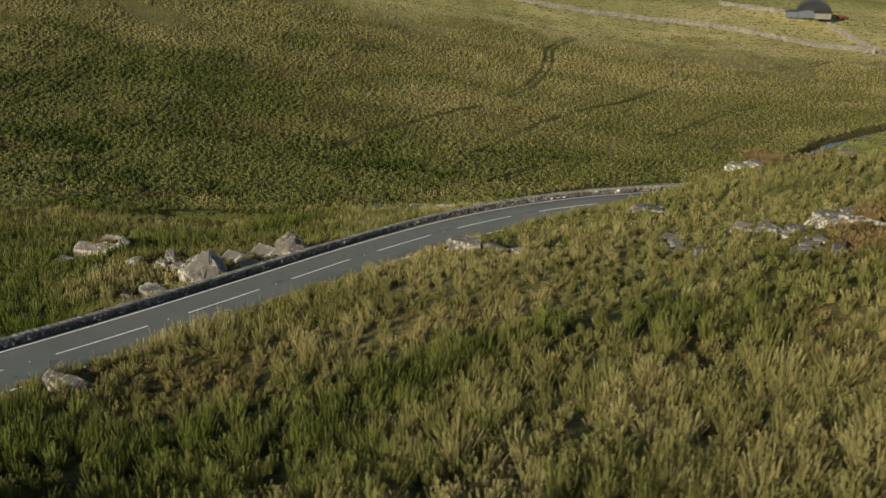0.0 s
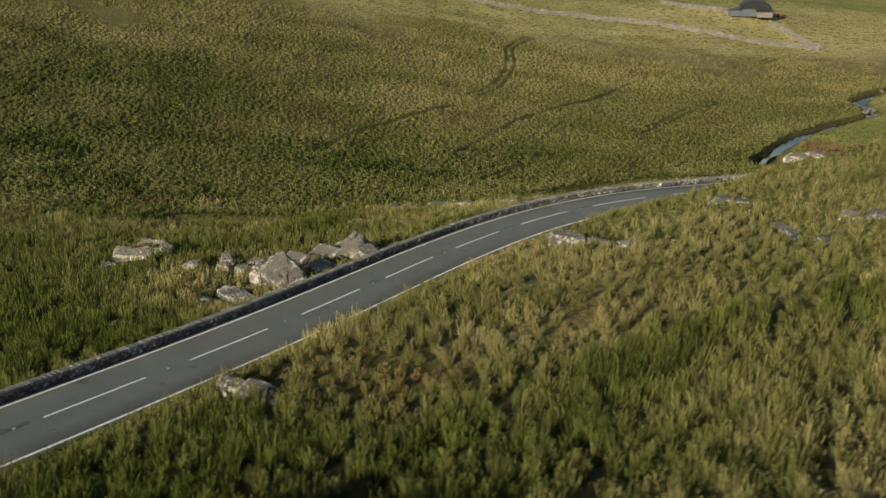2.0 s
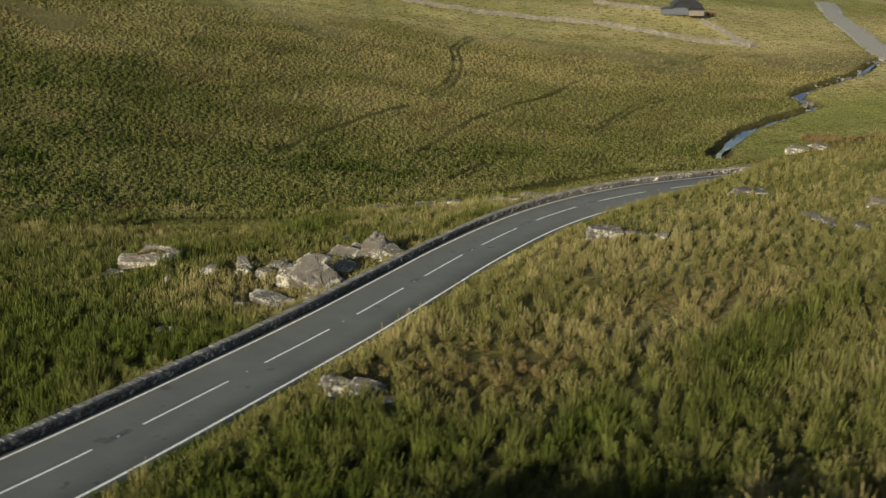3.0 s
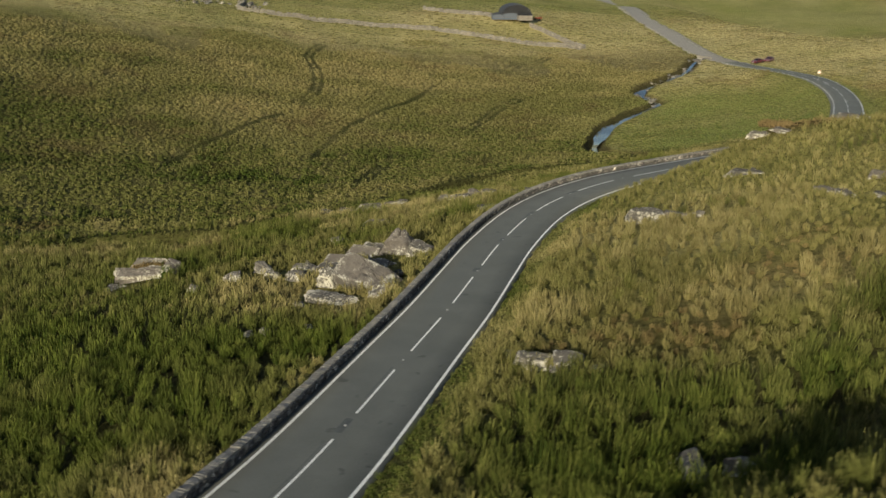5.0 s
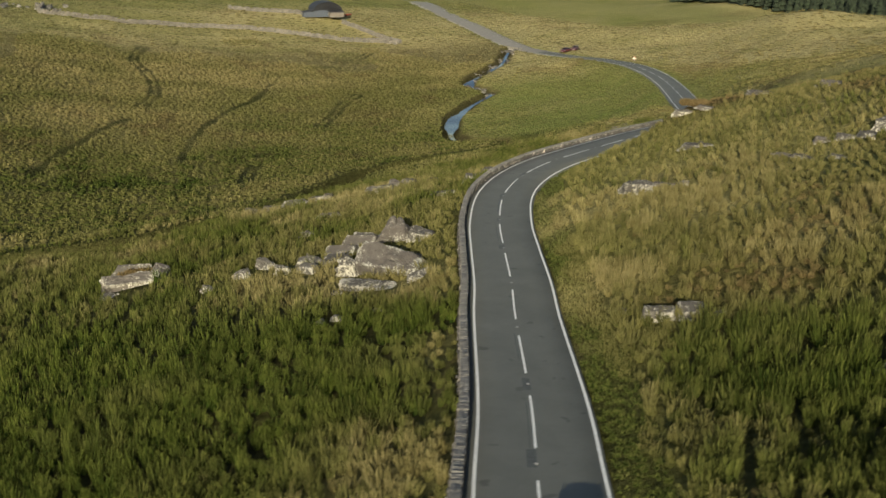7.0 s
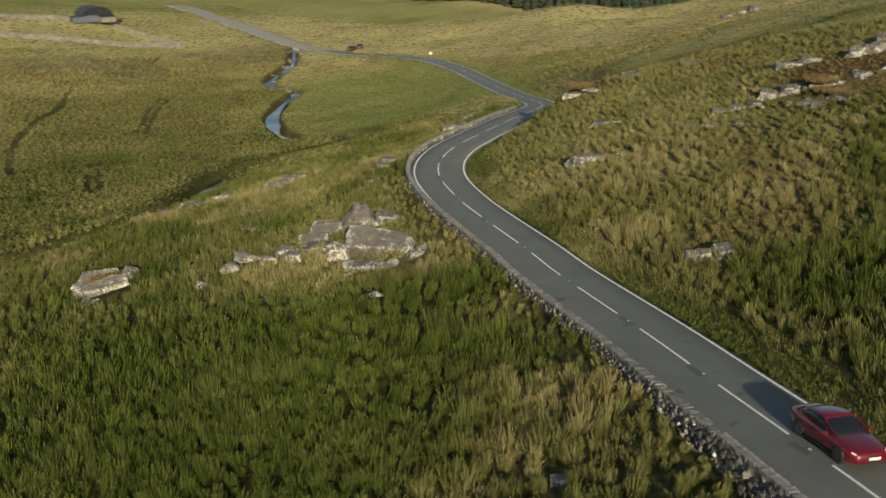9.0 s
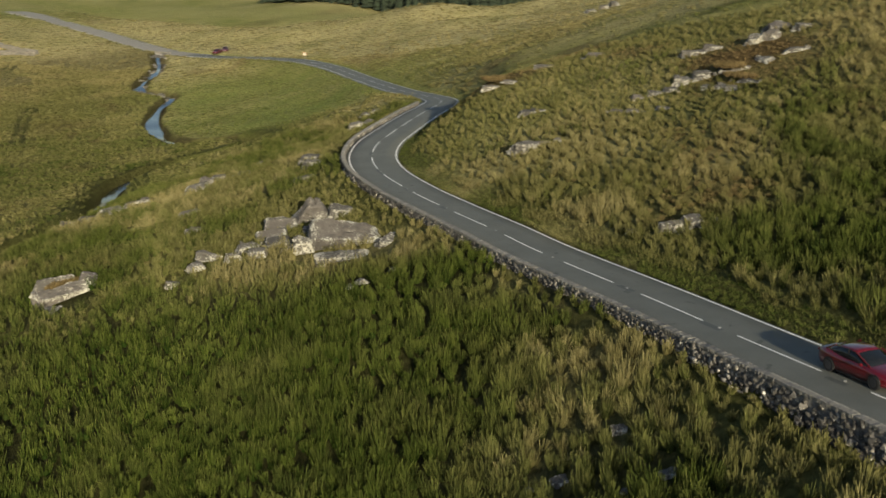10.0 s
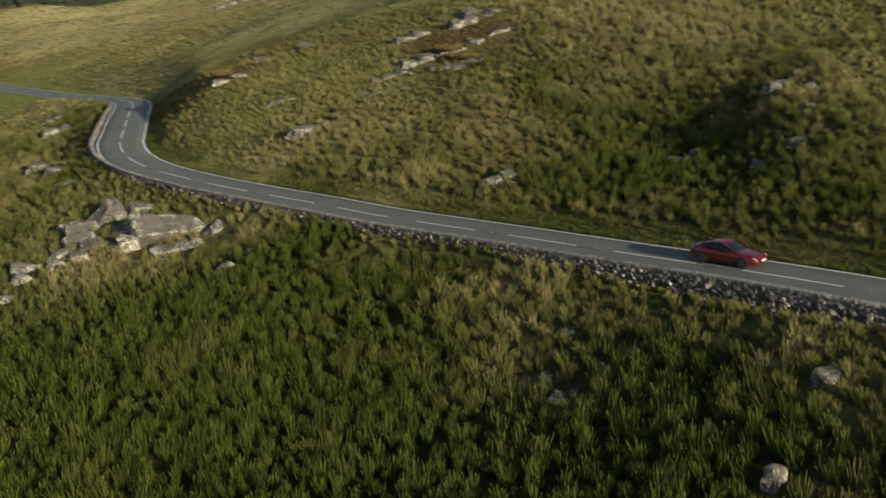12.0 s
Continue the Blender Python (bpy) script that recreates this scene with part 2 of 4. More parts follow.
    """Height of the open ground, before the road is cut in."""
    x, y = np.asarray(x, float), np.asarray(y, float)
    z = spline_net(VALLEY, -150, -40, 45, x, y)
    inside = (x > -66) & (x < 64) & (y > 8) & (y < 125)
    z = z + np.where(inside, spline_net(SLOPE, -66, 8, 13, x, y), 0)
    for kx, ky, r, h in KNOLLS:
        z = z + h * np.exp(-((x - kx) ** 2 + (y - ky) ** 2) / (2 * r * r))
    far = np.hypot(x - 60, y - 120)
    z = z - 10 * smooth(0, 75, (x - 225) * 0.75 + (y - 240) * 0.66) * smooth(25, 90, x - 155 - (y - 312) * 0.43)
    z = z + 2.2 * np.exp(-(((x - 226) / 34) ** 2 + ((y - 222) / 24) ** 2))
    z = z + (lumps(x, y, 14, 1) - 0.5) * 0.9 + (lumps(x, y, 5, 2) - 0.5) * 0.45
    z = z + (lumps(x, y, 34, 5) - 0.5) * 5.5 * smooth(70, 150, far) * smooth(150, 190, x) * (1 - 0.6 * smooth(230, 280, x))
    z = z + (lumps(x, y, 90, 3) - 0.5) * 14 * smooth(250, 600, far) + (lumps(x, y, 500, 4) - 0.35) * 90 * smooth(500, 1500, far)
    return z


def ground(x, y):
    """Height of the ground with road bed, verges and stream bed."""
    x, y = np.atleast_1d(np.asarray(x, float)), np.atleast_1d(np.asarray(y, float))
    z = land(x, y)
    k, d = nearest(ROAD_LINE, x, y)
    rz = ROAD_LINE[k, 2]
    side = (x - ROAD_LINE[k, 0]) * LEFT[k, 0] + (y - ROAD_LINE[k, 1]) * LEFT[k, 1]
    walled = ((ROAD_LINE[k, 0] < 46) & (side > 0)).astype(float)
    bank = np.clip(z, rz - 0.25, rz + 0.5 + 0.35 * np.maximum(d - 4, 0))
    verge = z + (bank - z) * (1 - smooth(4.0, 11.0, d))
    drop = rz - 0.35 - 0.75 * smooth(-30, -42, ROAD_LINE[k, 0])
    outer = z + (drop - z) * (1 - smooth(3.3, 6.5, d))
    near = np.where(walled > 0, outer, verge)
    bed = rz - 0.3
    limit = np.where(walled > 0, 3.15, 3.0)
    z = np.where(d < limit, bed, np.where(walled > 0, near, bed + 0.28 + (near - bed - 0.28) * smooth(3.0, 5.5, d)))
    ks, ds = nearest(STREAM_LINE, x, y)
    wide = 1.5 + 0.8 * lumps(x, y, 5, 2) + 0.7 * smooth(150, 140, y)
    cut = (1 - smooth(0.65 * wide, 1.15 * wide, ds)) * (1.35 + 0.7 * smooth(150, 140, y))
    return z - cut


# Patches of growth: x, y, radius, kind, strength.
PATCHES = [(-43, 56, 17, "green", 1.0), (-30, 63, 8, "green", 0.6), (-20, 32, 6, "green", 0.75), (-14, 28, 6, "green", 0.35), (-60, 40, 11, "green", 0.7), (-56, 33, 8, "green", 0.5),
           (-2, 31, 8, "green", 0.2), (-26, 71, 6, "straw", 0.8), (-37, 41, 3, "straw", 0.4), (-45, 36, 4, "straw", 0.25), (-17, 50, 4, "straw", 0.8),
           (5, 60, 7, "straw", 0.5), (-6, 66, 5, "straw", 0.6), (-3, 54, 4, "straw", 0.4), (34, 36, 16, "straw", 0.4), (22, 62, 8, "straw", 0.3), (-1, 44, 3.5, "brown", 0.25), (3, 47.5, 3, "brown", 0.2), (-40, 100, 9, "straw", 0.5), (-20, 121, 5, "straw", 0.45), (-38, 112, 6, "straw", 0.4), (-12, 41, 4, "brown", 0.5), (-4, 46, 4, "brown", 0.25),
           (4, 49, 3, "brown", 0.15), (25, 79, 5, "brown", 0.9), (21, 48, 6, "brown", 0.65), (28, 52, 5, "brown", 0.6), (33, 66, 4, "brown", 0.5), (84, 166, 26, "meadow", 0.7), (70, 148, 16, "meadow", 0.6), (-40.5, 38.4, 2.5, "straw", 0.25), (-47, 39, 2.5, "straw", 0.25), (100, 195, 20, "meadow", 0.6), (-52, 88, 20, "green", 0.45), (-28, 96, 12, "green", 0.4), (-20, 24.5, 5, "green", 0.5), (-29, 22, 7, "green", 0.55), (-36, 14, 6, "green", 0.5), (14, 16, 8, "straw", 0.25), (20, 26, 12, "straw", 0.3), (-22, 62, 4, "straw", 0.6),
           (30, 290, 60, "straw", 0.4), (120, 310, 50, "straw", 0.45), (200, 260, 70, "straw", 0.45), (230, 150, 90, "straw", 0.55), (120, 95, 40, "straw", 0.5), (-65, 190, 36, "green", 0.45), (-5, 160, 38, "green", 0.3), (-20, 235, 30, "green", 0.2), (2, 118, 9, "green", 0.7), (60, 120, 16, "straw", 0.4),
           (-81, 183, 9, "green", 0.5), (-70, 195, 7, "green", 0.5), (-53, 210, 7, "green", 0.5), (-40, 231, 6, "green", 0.4), (-26, 233, 5, "green", 0.4), (-68, 158, 7, "green", 0.4), (-40, 210, 6, "brown", 0.4), (-67, 222, 9, "straw", 0.4), (0, 243, 5, "straw", 0.45), (-10, 209, 8, "straw", 0.35), (-29, 180, 7, "straw", 0.35), (39, 233, 8, "straw", 0.3), (-42, 173, 6, "brown", 0.3), (6, 197, 6, "brown", 0.3), (50, 197, 7, "brown", 0.3),
           (-12, 113, 3, "straw", 0.8), (-3, 109, 3, "straw", 0.8), (6, 110, 3.5, "straw", 0.8), (15, 103, 4, "straw", 0.7), (-28, 106, 4, "straw", 0.4)]


def growth(x, y):
    """Shares of straw, green, brown and meadow at a place."""
    share = {"straw": 0.55 * smooth(0.55, 0.8, lumps(x, y, 7, 4) * 0.6 + lumps(x, y, 2.2, 5) * 0.4),
             "green": 0.6 * smooth(0.5, 0.75, lumps(x, y, 11, 6) * 0.6 + lumps(x, y, 3.0, 7) * 0.4),
             "brown": 0.5 * smooth(0.66, 0.85, lumps(x, y, 9, 0) * 0.7 + lumps(x, y, 2.5, 3) * 0.3),
             "meadow": smooth(230, 420, np.hypot(x, y)) * 0.5 * smooth(0.35, 0.7, lumps(x, y, 60, 5))}
    broad = np.maximum(smooth(150, 210, np.hypot(x, y)), smooth(48, 75, x) * smooth(150, 110, y))
    share["straw"] = np.maximum(share["straw"] * (1 - 0.6 * broad), broad * 0.7 * smooth(0.38, 0.7, 0.5 * lumps(x, y + 0.4 * x, 26, 6) + 0.5 * lumps(x * 0.4, y, 6, 2)))
    share["green"] = share["green"] * (1 - 0.6 * broad)
    share["straw"] = np.maximum(share["straw"], smooth(260, 500, np.hypot(x, y)) * 0.5 * smooth(0.3, 0.7, lumps(x, y, 45, 2)))
    bands = lumps(0.12 * x + 0.08 * y, 5.0 * land(x, y), 4.0, 6) * 0.7 + lumps(0.3 * x, 2.0 * y, 9, 1) * 0.3
    share["straw"] = np.maximum(share["straw"], 0.95 * smooth(0.45, 0.7, bands) * smooth(95, 150, x) * smooth(330, 220, y))
    for px, py, r, kind, amount in PATCHES:
        w = amount * np.exp(-(((x - px) ** 2 + (y - py) ** 2) / (1.3 * r * r)) ** 1.5) * (0.55 + 0.75 * lumps(x, y, 2.6, 1))
        share[kind] = np.clip(share[kind] + w, 0, 1)
        for other in share:
            if other != kind:
                share[other] = share[other] * (1 - 0.8 * np.clip(w, 0, 1))
    share["meadow"] = share["meadow"] * np.clip(0.35 + 1.0 * lumps(0.45 * x + 0.3 * y, y - 0.2 * x, 6, 3), 0, 1)
    return share


# Old wheel ruts over the valley floor, each a pair of tracks.
RUTS = [[(24.4, 270), (17.9, 257), (16.9, 247), (15, 234), (11, 221), (5.3, 213)], [(43, 232), (33, 218.3), (25.5, 212), (17.3, 202), (9.8, 192), (3.4, 181), (-1.3, 171)],
        [(0.4, 204.4), (-6.6, 197.5), (-13.5, 188.5), (-18.5, 181.7), (-25.5, 171.6)], [(15, 173), (8.6, 163.5), (2.6, 152)], [(57.5, 216), (46.8, 204.8), (35, 190.5)], [(77, 262), (73, 254)], [(90, 268), (84, 262)]]


def rut_share(x, y):
    out = np.zeros(len(x))
    for n, r in enumerate(RUTS):
        line = glide(r, 1.0)
        box = (x > line[:, 0].min() - 4) & (x < line[:, 0].max() + 4) & (y > line[:, 1].min() - 4) & (y < line[:, 1].max() + 4)
        d = np.abs(nearest(line, x[box], y[box])[1] - (0.95, 0.3)[n in (1, 2)])
        out[box] = np.maximum(out[box], smooth(0.85, 0.25, d) * (0.2 + 0.6 * lumps(x[box], y[box], 6, 4)))
    return np.clip(out, 0, 1)


def grid_mesh(name, verts, faces, mat):
    me = bpy.data.meshes.new(name)
    me.vertices.add(len(verts))
    me.vertices.foreach_set("co", np.asarray(verts, np.float32).ravel())
    f = np.asarray(faces, np.int32)
    n = f.shape[1]
    me.loops.add(f.size)
    me.loops.foreach_set("vertex_index", f.ravel())
    me.polygons.add(len(f))
    me.polygons.foreach_set("loop_start", np.arange(0, f.size, n, dtype=np.int32))
    me.update(calc_edges=True)
    me.materials.append(mat)
    return me


def shade_smooth(me):
    me.polygons.foreach_set("use_smooth", np.ones(len(me.polygons), bool))


def value_attribute(me, name, values):
    me.attributes.new(name, "FLOAT", "POINT").data.foreach_set("value", np.asarray(values, np.float32))


def axis(fine0, fine1, step, mid1, mid_step, low, high):
    a = [*np.arange(fine0, fine1, step), *np.arange(fine1, mid1, mid_step)]
    s, v = mid_step, mid1
    while v < high:
        a.append(v)
        s *= 1.12
        v += s
    s, v = step, fine0
    while v > low:
        s *= 1.18
        v -= s
        a.insert(0, v)
    return np.array(a)


def build_ground():
    xs = axis(-64, 72, 0.62, 150, 1.3, -4500, 4500)
    ys = axis(10, 262, 0.62, 300, 1.3, -4500, 4500)
    gx, gy = [g.ravel() for g in np.meshgrid(xs, ys)]
    z = ground(gx, gy)
    nx, ny = len(xs), len(ys)
    i = (np.arange(ny - 1)[:, None] * nx + np.arange(nx - 1)[None, :]).ravel()
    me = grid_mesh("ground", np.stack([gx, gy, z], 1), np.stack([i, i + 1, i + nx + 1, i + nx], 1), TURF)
    shade_smooth(me)
    shares = growth(gx, gy)
    k, d = nearest(ROAD_LINE, gx, gy)
    shares["meadow"] = np.maximum(shares["meadow"], smooth(6.0, 4.2, d) * 0.6)
    shares["green"] = np.maximum(shares["green"], smooth(6.0, 4.2, d) * smooth(70, 40, gx) * 0.7)
    ks, ds = nearest(STREAM_LINE, gx, gy)
    shares["green"] = np.maximum(shares["green"], smooth(10.0, 4.0, ds) * smooth(160, 145, gy) * 0.75)
    shares["straw"] = shares["straw"] * (1 - smooth(10.0, 4.0, ds) * smooth(160, 145, gy))
    for kind, v in shares.items():
        value_attribute(me, kind, v)
    value_attribute(me, "bare", np.where(gy < 150, smooth(2.3, 1.1, ds), smooth(3.0, 1.5, ds)) * (0.6 + 0.4 * lumps(gx, gy, 2.0, 3)))
    value_attribute(me, "rut", rut_share(gx, gy))
    # Share of the dark litter tone that also paints shade under dense growth.
    value_attribute(me, "litter_shade", (0.48 + 0.35 * shares["green"]) * (1 - 0.5 * smooth(-14, -2, gx) * smooth(36, 46, gy)) * smooth(-135, -120, gx) * smooth(50, 44, gx) * smooth(-75, -60, gy) * smooth(128, 118, gy) * (0.8 + 0.2 * smooth(4.2, 5.6, d)) + 0.6 * smooth(1.5, -1.5, gx - np.interp(gy, STREAM_LINE[::-1, 1], STREAM_LINE[::-1, 0])) * smooth(126, 134, gy) * smooth(290, 255, gy))
    return tagged(new("ground", me), "grassy moorland valley sloping down to a stream", "ground", kind="structure")


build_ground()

# ---- road ----
def part(name, bm, mat, parent, label=""):
    me = bpy.data.meshes.new(name)
    bm.to_mesh(me)
    bm.free()
    me.materials.append(mat)
    ob = new(name, me)
    ob.parent = parent
    if label:
        tagged(ob, label)
    return ob


def mesh_part(name, me, parent, label=""):
    ob = new(name, me)
    ob.parent = parent
    if label:
        tagged(ob, label)
    return ob


def on_road(s, off, lift=0.0):
    """A place on the road: metres along it, metres to the left of its middle, and over it."""
    k = np.clip(np.asarray(s, float) / STEP, 0, len(ROAD_LINE) - 1.001)
    c = np.stack([np.interp(k, np.arange(len(ROAD_LINE)), ROAD_LINE[:, q]) for q in range(3)], -1)
    n = np.stack([np.interp(k, np.arange(len(ROAD_LINE)), LEFT[:, q]) for q in range(2)], -1)
    off = np.asarray(off, float)
    return np.stack([c[..., 0] + n[..., 0] * off, c[..., 1] + n[..., 1] * off, c[..., 2] - 0.012 * np.abs(off) + lift], -1)


def ribbon(name, s0, s1, offs, lifts, mat, step=0.75):
    s = np.append(np.arange(s0, s1, step), s1)
    v = np.concatenate([on_road(s, np.full(len(s), o), h) for o, h in zip(offs, lifts)])
    n = len(s)
    f = [np.stack([a * n + np.arange(n - 1), (a + 1) * n + np.arange(n - 1), (a + 1) * n + np.arange(1, n), a * n + np.arange(1, n)], 1) for a in range(len(offs) - 1)]
    return grid_mesh(name, v, np.concatenate(f), mat)


ROAD_END = (len(ROAD_LINE) - 2) * STEP
road = tagged(new("road", ribbon("road", 0, ROAD_END, [EDGE_L + 0.3, EDGE_L + 0.25, 1.3, 0, -1.3, -EDGE_R, -EDGE_R - 0.1], [-0.4, 0, 0, 0, 0, 0, -0.4], ASPHALT)),
              "grey worn asphalt road with white markings winding downhill", "road", kind="structure")
GRAVEL = plain("dusty_gravel", (0.36, 0.335, 0.285), 0.95, 0, 0.3, 3.0)
far_from = float(nearest(ROAD_LINE, np.array([138.0]), np.array([244.0]))[0][0]) * STEP
mesh_part("shoulder", ribbon("shoulder", far_from, ROAD_END, [4.3, 3.9, 2.7], [-0.5, 0.06, -0.012], GRAVEL, 2.0), road, "dusty gravel shoulder")
mesh_part("shoulder", ribbon("shoulder", far_from, ROAD_END, [-2.6, -3.9, -4.3], [-0.012, 0.06, -0.5], GRAVEL, 2.0), road, "dusty gravel shoulder")
# Worn far asphalt in a paler colour, standing in for light at grazing angle.
mesh_part("grazing_lit_surface", ribbon("grazing_lit_surface", far_from + 6, ROAD_END, [2.72, 0, -2.62], [0.014, 0.014, 0.014], plain("grazing_lit_asphalt", (0.29, 0.275, 0.245), 0.95, 0, 0.25, 2.0), 2.0), road, "worn asphalt paled as by grazing light")
mesh_part("edge_line", ribbon("edge_line", 0, ROAD_END, [2.49, 2.34], [0.005, 0.005], PAINT), road, "solid white edge line")
mesh_part("edge_line", ribbon("edge_line", 0, ROAD_END, [-2.51, -2.66], [0.005, 0.005], PAINT), road, "worn white edge line")
TAR = plain("road_tar", (0.085, 0.09, 0.083), 0.65, 0, 0.3, 5.0)
DASH_FROM = float(nearest(ROAD_LINE, np.array([-22.6]), np.array([49.45]))[0][0]) * STEP
s = DASH_FROM % 9.0
stud_mesh = None
while s < 330:
    mesh_part("centre_line_mark", ribbon("centre_line_mark", s, s + 6, [0.06, -0.06], [0.005, 0.005], PAINT), road)
    if stud_mesh is None:
        bm = bmesh.new()
        bmesh.ops.create_cube(bm, size=1.0, matrix=Matrix.Diagonal((0.13, 0.15, 0.035, 1)))
        bmesh.ops.bevel(bm, geom=bm.edges[:], offset=0.012, segments=1, affect="EDGES")
        stud_mesh = bpy.data.meshes.new("road_stud")
        bm.to_mesh(stud_mesh)
        bm.free()
        stud_mesh.materials.append(plain("stud_rubber", (0.30, 0.30, 0.29), 0.4))
    if s < 230:
        rng = random.Random(int(s * 10))
        if rng.random() < 0.75:
            at, off, long = s + 7.5 - rng.uniform(0.2, 0.9), rng.uniform(0.05, 0.35), rng.uniform(0.9, 1.9)
            mesh_part("tar_patch", ribbon("tar_patch", at, at + long, [off + 0.12, off - rng.uniform(0.15, 0.35)], [0.0035, 0.0035], TAR), road, "dark tar patch round a road stud")
        if rng.random() < 0.6:
            off = rng.uniform(0.22, 0.34)
            mesh_part("tar_seam", ribbon("tar_seam", s + rng.uniform(0, 2), s + rng.uniform(4, 8), [off, off - rng.uniform(0.05, 0.1)], [0.003, 0.003], TAR), road, "thin dark tar seam")
        ob = mesh_part("road_stud", stud_mesh, road)
        ob.location = on_road(s + 7.5, 0.0, 0.015)
    s += 9.0


# ---- stones ----
def hull(points):
    bm = bmesh.new()
    for p in points:
        bm.verts.new(p)
    out = bmesh.ops.convex_hull(bm, input=bm.verts[:])
    junk = {g for key in ("geom_interior", "geom_unused", "geom_holes") for g in out[key] if isinstance(g, bmesh.types.BMVert)}
    bmesh.ops.delete(bm, geom=list(junk), context="VERTS")
    bmesh.ops.dissolve_limit(bm, angle_limit=radians(12), verts=bm.verts[:], edges=bm.edges[:])
    return bm


def stone_points(rng, size, n=16, square=0.75):
    out = []
    for _ in range(n):
        p = [rng.uniform(-1, 1) for _ in range(3)]
        k = max(abs(v) for v in p) if rng.random() < square else 1.0
        out.append([v / max(k, 0.35) * q / 2 * rng.uniform(0.82, 1.0) for v, q in zip(p, size)])
    return out


def rock(name, x, y, size, yaw=0.0, seed=0, sink=0.25, tilt=(0, 0), label="grey weathered rock half sunk in the grass", group="", rough=0.11, z=None, mat=None):
    """An angular boulder: a hull with worn edges and an uneven skin."""
    rng = random.Random(seed)
    bm = hull(stone_points(rng, size, 15, 0.93))
    w = min(size)
    bmesh.ops.bevel(bm, geom=bm.edges[:], offset=w * 0.03, segments=1, affect="EDGES", clamp_overlap=True)
    bmesh.ops.triangulate(bm, faces=bm.faces[:])
    for _ in range(2 if max(size) < 2.5 else 3):
        bmesh.ops.subdivide_edges(bm, edges=[e for e in bm.edges if e.calc_length() > 0.22], cuts=1, use_grid_fill=True)
        bmesh.ops.triangulate(bm, faces=bm.faces[:])
        if len(bm.verts) > 2500:
            break
    shift = Vector((seed * 3.1, seed * 1.7, seed))
    for v in bm.verts:
        c = noise.noise(v.co * 1.2 + shift) + 0.6 * noise.noise(v.co * 3.2 + shift) + 0.45 * noise.noise(v.co * 8 + shift)
        bed = (v.co.z / size[2] * 2.5 + 1.1 * noise.noise(v.co * 0.7 + shift)) % 1.0
        v.co += v.co.normalized() * (c * rough + (0.035 if bed > 0.2 else -0.05)) * w
    me = bpy.data.meshes.new(name)
    bm.to_mesh(me)
    bm.free()
    me.materials.append(mat or ROCK)
    ob = new(name, me)
    gz = float(ground(x, y)[0]) if z is None else z
    ob.matrix_world = pose(x, y, gz + size[2] * (0.5 - sink), tilt[0], tilt[1], yaw)
    return tagged(ob, label, "rock", group)


def slab(name, x, y, z, size, yaw, tilt=(0, 0), seed=0, mat=None, label="", group="", taper=(0.1, 0.1), rough=0.05, knocks=0.7):
    """A blocky slab of bedrock: a box with knocked-off corners, worn edges and an uneven skin; z is its middle."""
    rng = random.Random(seed)
    pts = []
    for a in (-1, 1):
        for b in (-1, 1):
            for c in (-1, 1):
                p = Vector((a * (1 - taper[0] * (c > 0)), b * (1 - taper[1] * (c > 0)), c)) + Vector([rng.uniform(-0.2, 0.16) for _ in range(3)])
                if rng.random() < knocks:
                    for k, s in enumerate((a, b, c)):
                        q = p.copy()
                        q[k] -= s * rng.uniform(0.1, 0.55)
                        pts.append(q)
                else:
                    pts.append(p)
    half = Vector([v / 2 for v in size])
    bm = hull([Vector([p[k] * half[k] for k in range(3)]) for p in pts])
    w = min(size)
    bmesh.ops.bevel(bm, geom=bm.edges[:], offset=w * 0.05, segments=1, affect="EDGES", clamp_overlap=True)
    bmesh.ops.triangulate(bm, faces=bm.faces[:])
    for _ in range(4):
        bmesh.ops.subdivide_edges(bm, edges=[e for e in bm.edges if e.calc_length() > 0.2], cuts=1, use_grid_fill=True)
        bmesh.ops.triangulate(bm, faces=bm.faces[:])
        if len(bm.verts) > 1800:
            break
    shift = Vector((seed * 2.3, seed * 1.1, seed * 0.7))
    rim = []
    for v in bm.verts:
        u = sorted(abs(v.co[k]) / half[k] for k in range(3))
        edge = max(0.0, min(1.0, (u[1] - 0.62) / 0.3))
        rim.append(edge)
        c = noise.noise(v.co * 0.9 + shift) + 0.6 * noise.noise(v.co * 2.6 + shift) + (0.3 + 0.8 * edge) * noise.noise(v.co * 6 + shift)
        crack = abs(noise.noise(v.co * 0.8 - shift))
        v.co += v.co.normalized() * (c * rough * (1 + edge) - (0.09 if crack < 0.035 else 0.0)) * w
    me = bpy.data.meshes.new(name)
    bm.to_mesh(me)
    bm.free()
    me.materials.append(mat or ROCK)
    value_attribute(me, "rim", rim)
    ob = new(name, me)
    ob.matrix_world = pose(x, y, z, tilt[0], tilt[1], yaw)
    return tagged(ob, label, "rock", group)


# The tumbled crag by the road: x, y, height of the middle, size, yaw, tilt, skin, taper.
CRAG = [(-19.35, 69.0, -4.35, (6.2, 2.6, 2.0), -63, (32, 3), 1, (0.12, 0.2)), (-22.4, 66.7, -5.0, (4.5, 1.7, 1.1), -52, (10, -2), 2, (0.15, 0.3)), (-19.4, 64.5, -4.15, (2.1, 1.6, 1.3), -38, (16, 5), 2, (0.25, 0.3)),
        (-21.5, 71.6, -4.95, (1.9, 1.6, 1.5), -56, (14, -6), 2, (0.3, 0.3)), (-14.5, 76.2, -4.55, (4.0, 3.0, 2.8), -46, (24, 6), 1, (0.72, 0.6)), (-13.5, 73.9, -4.25, (2.2, 1.4, 1.1), -50, (20, 4), 0, (0.3, 0.3)),
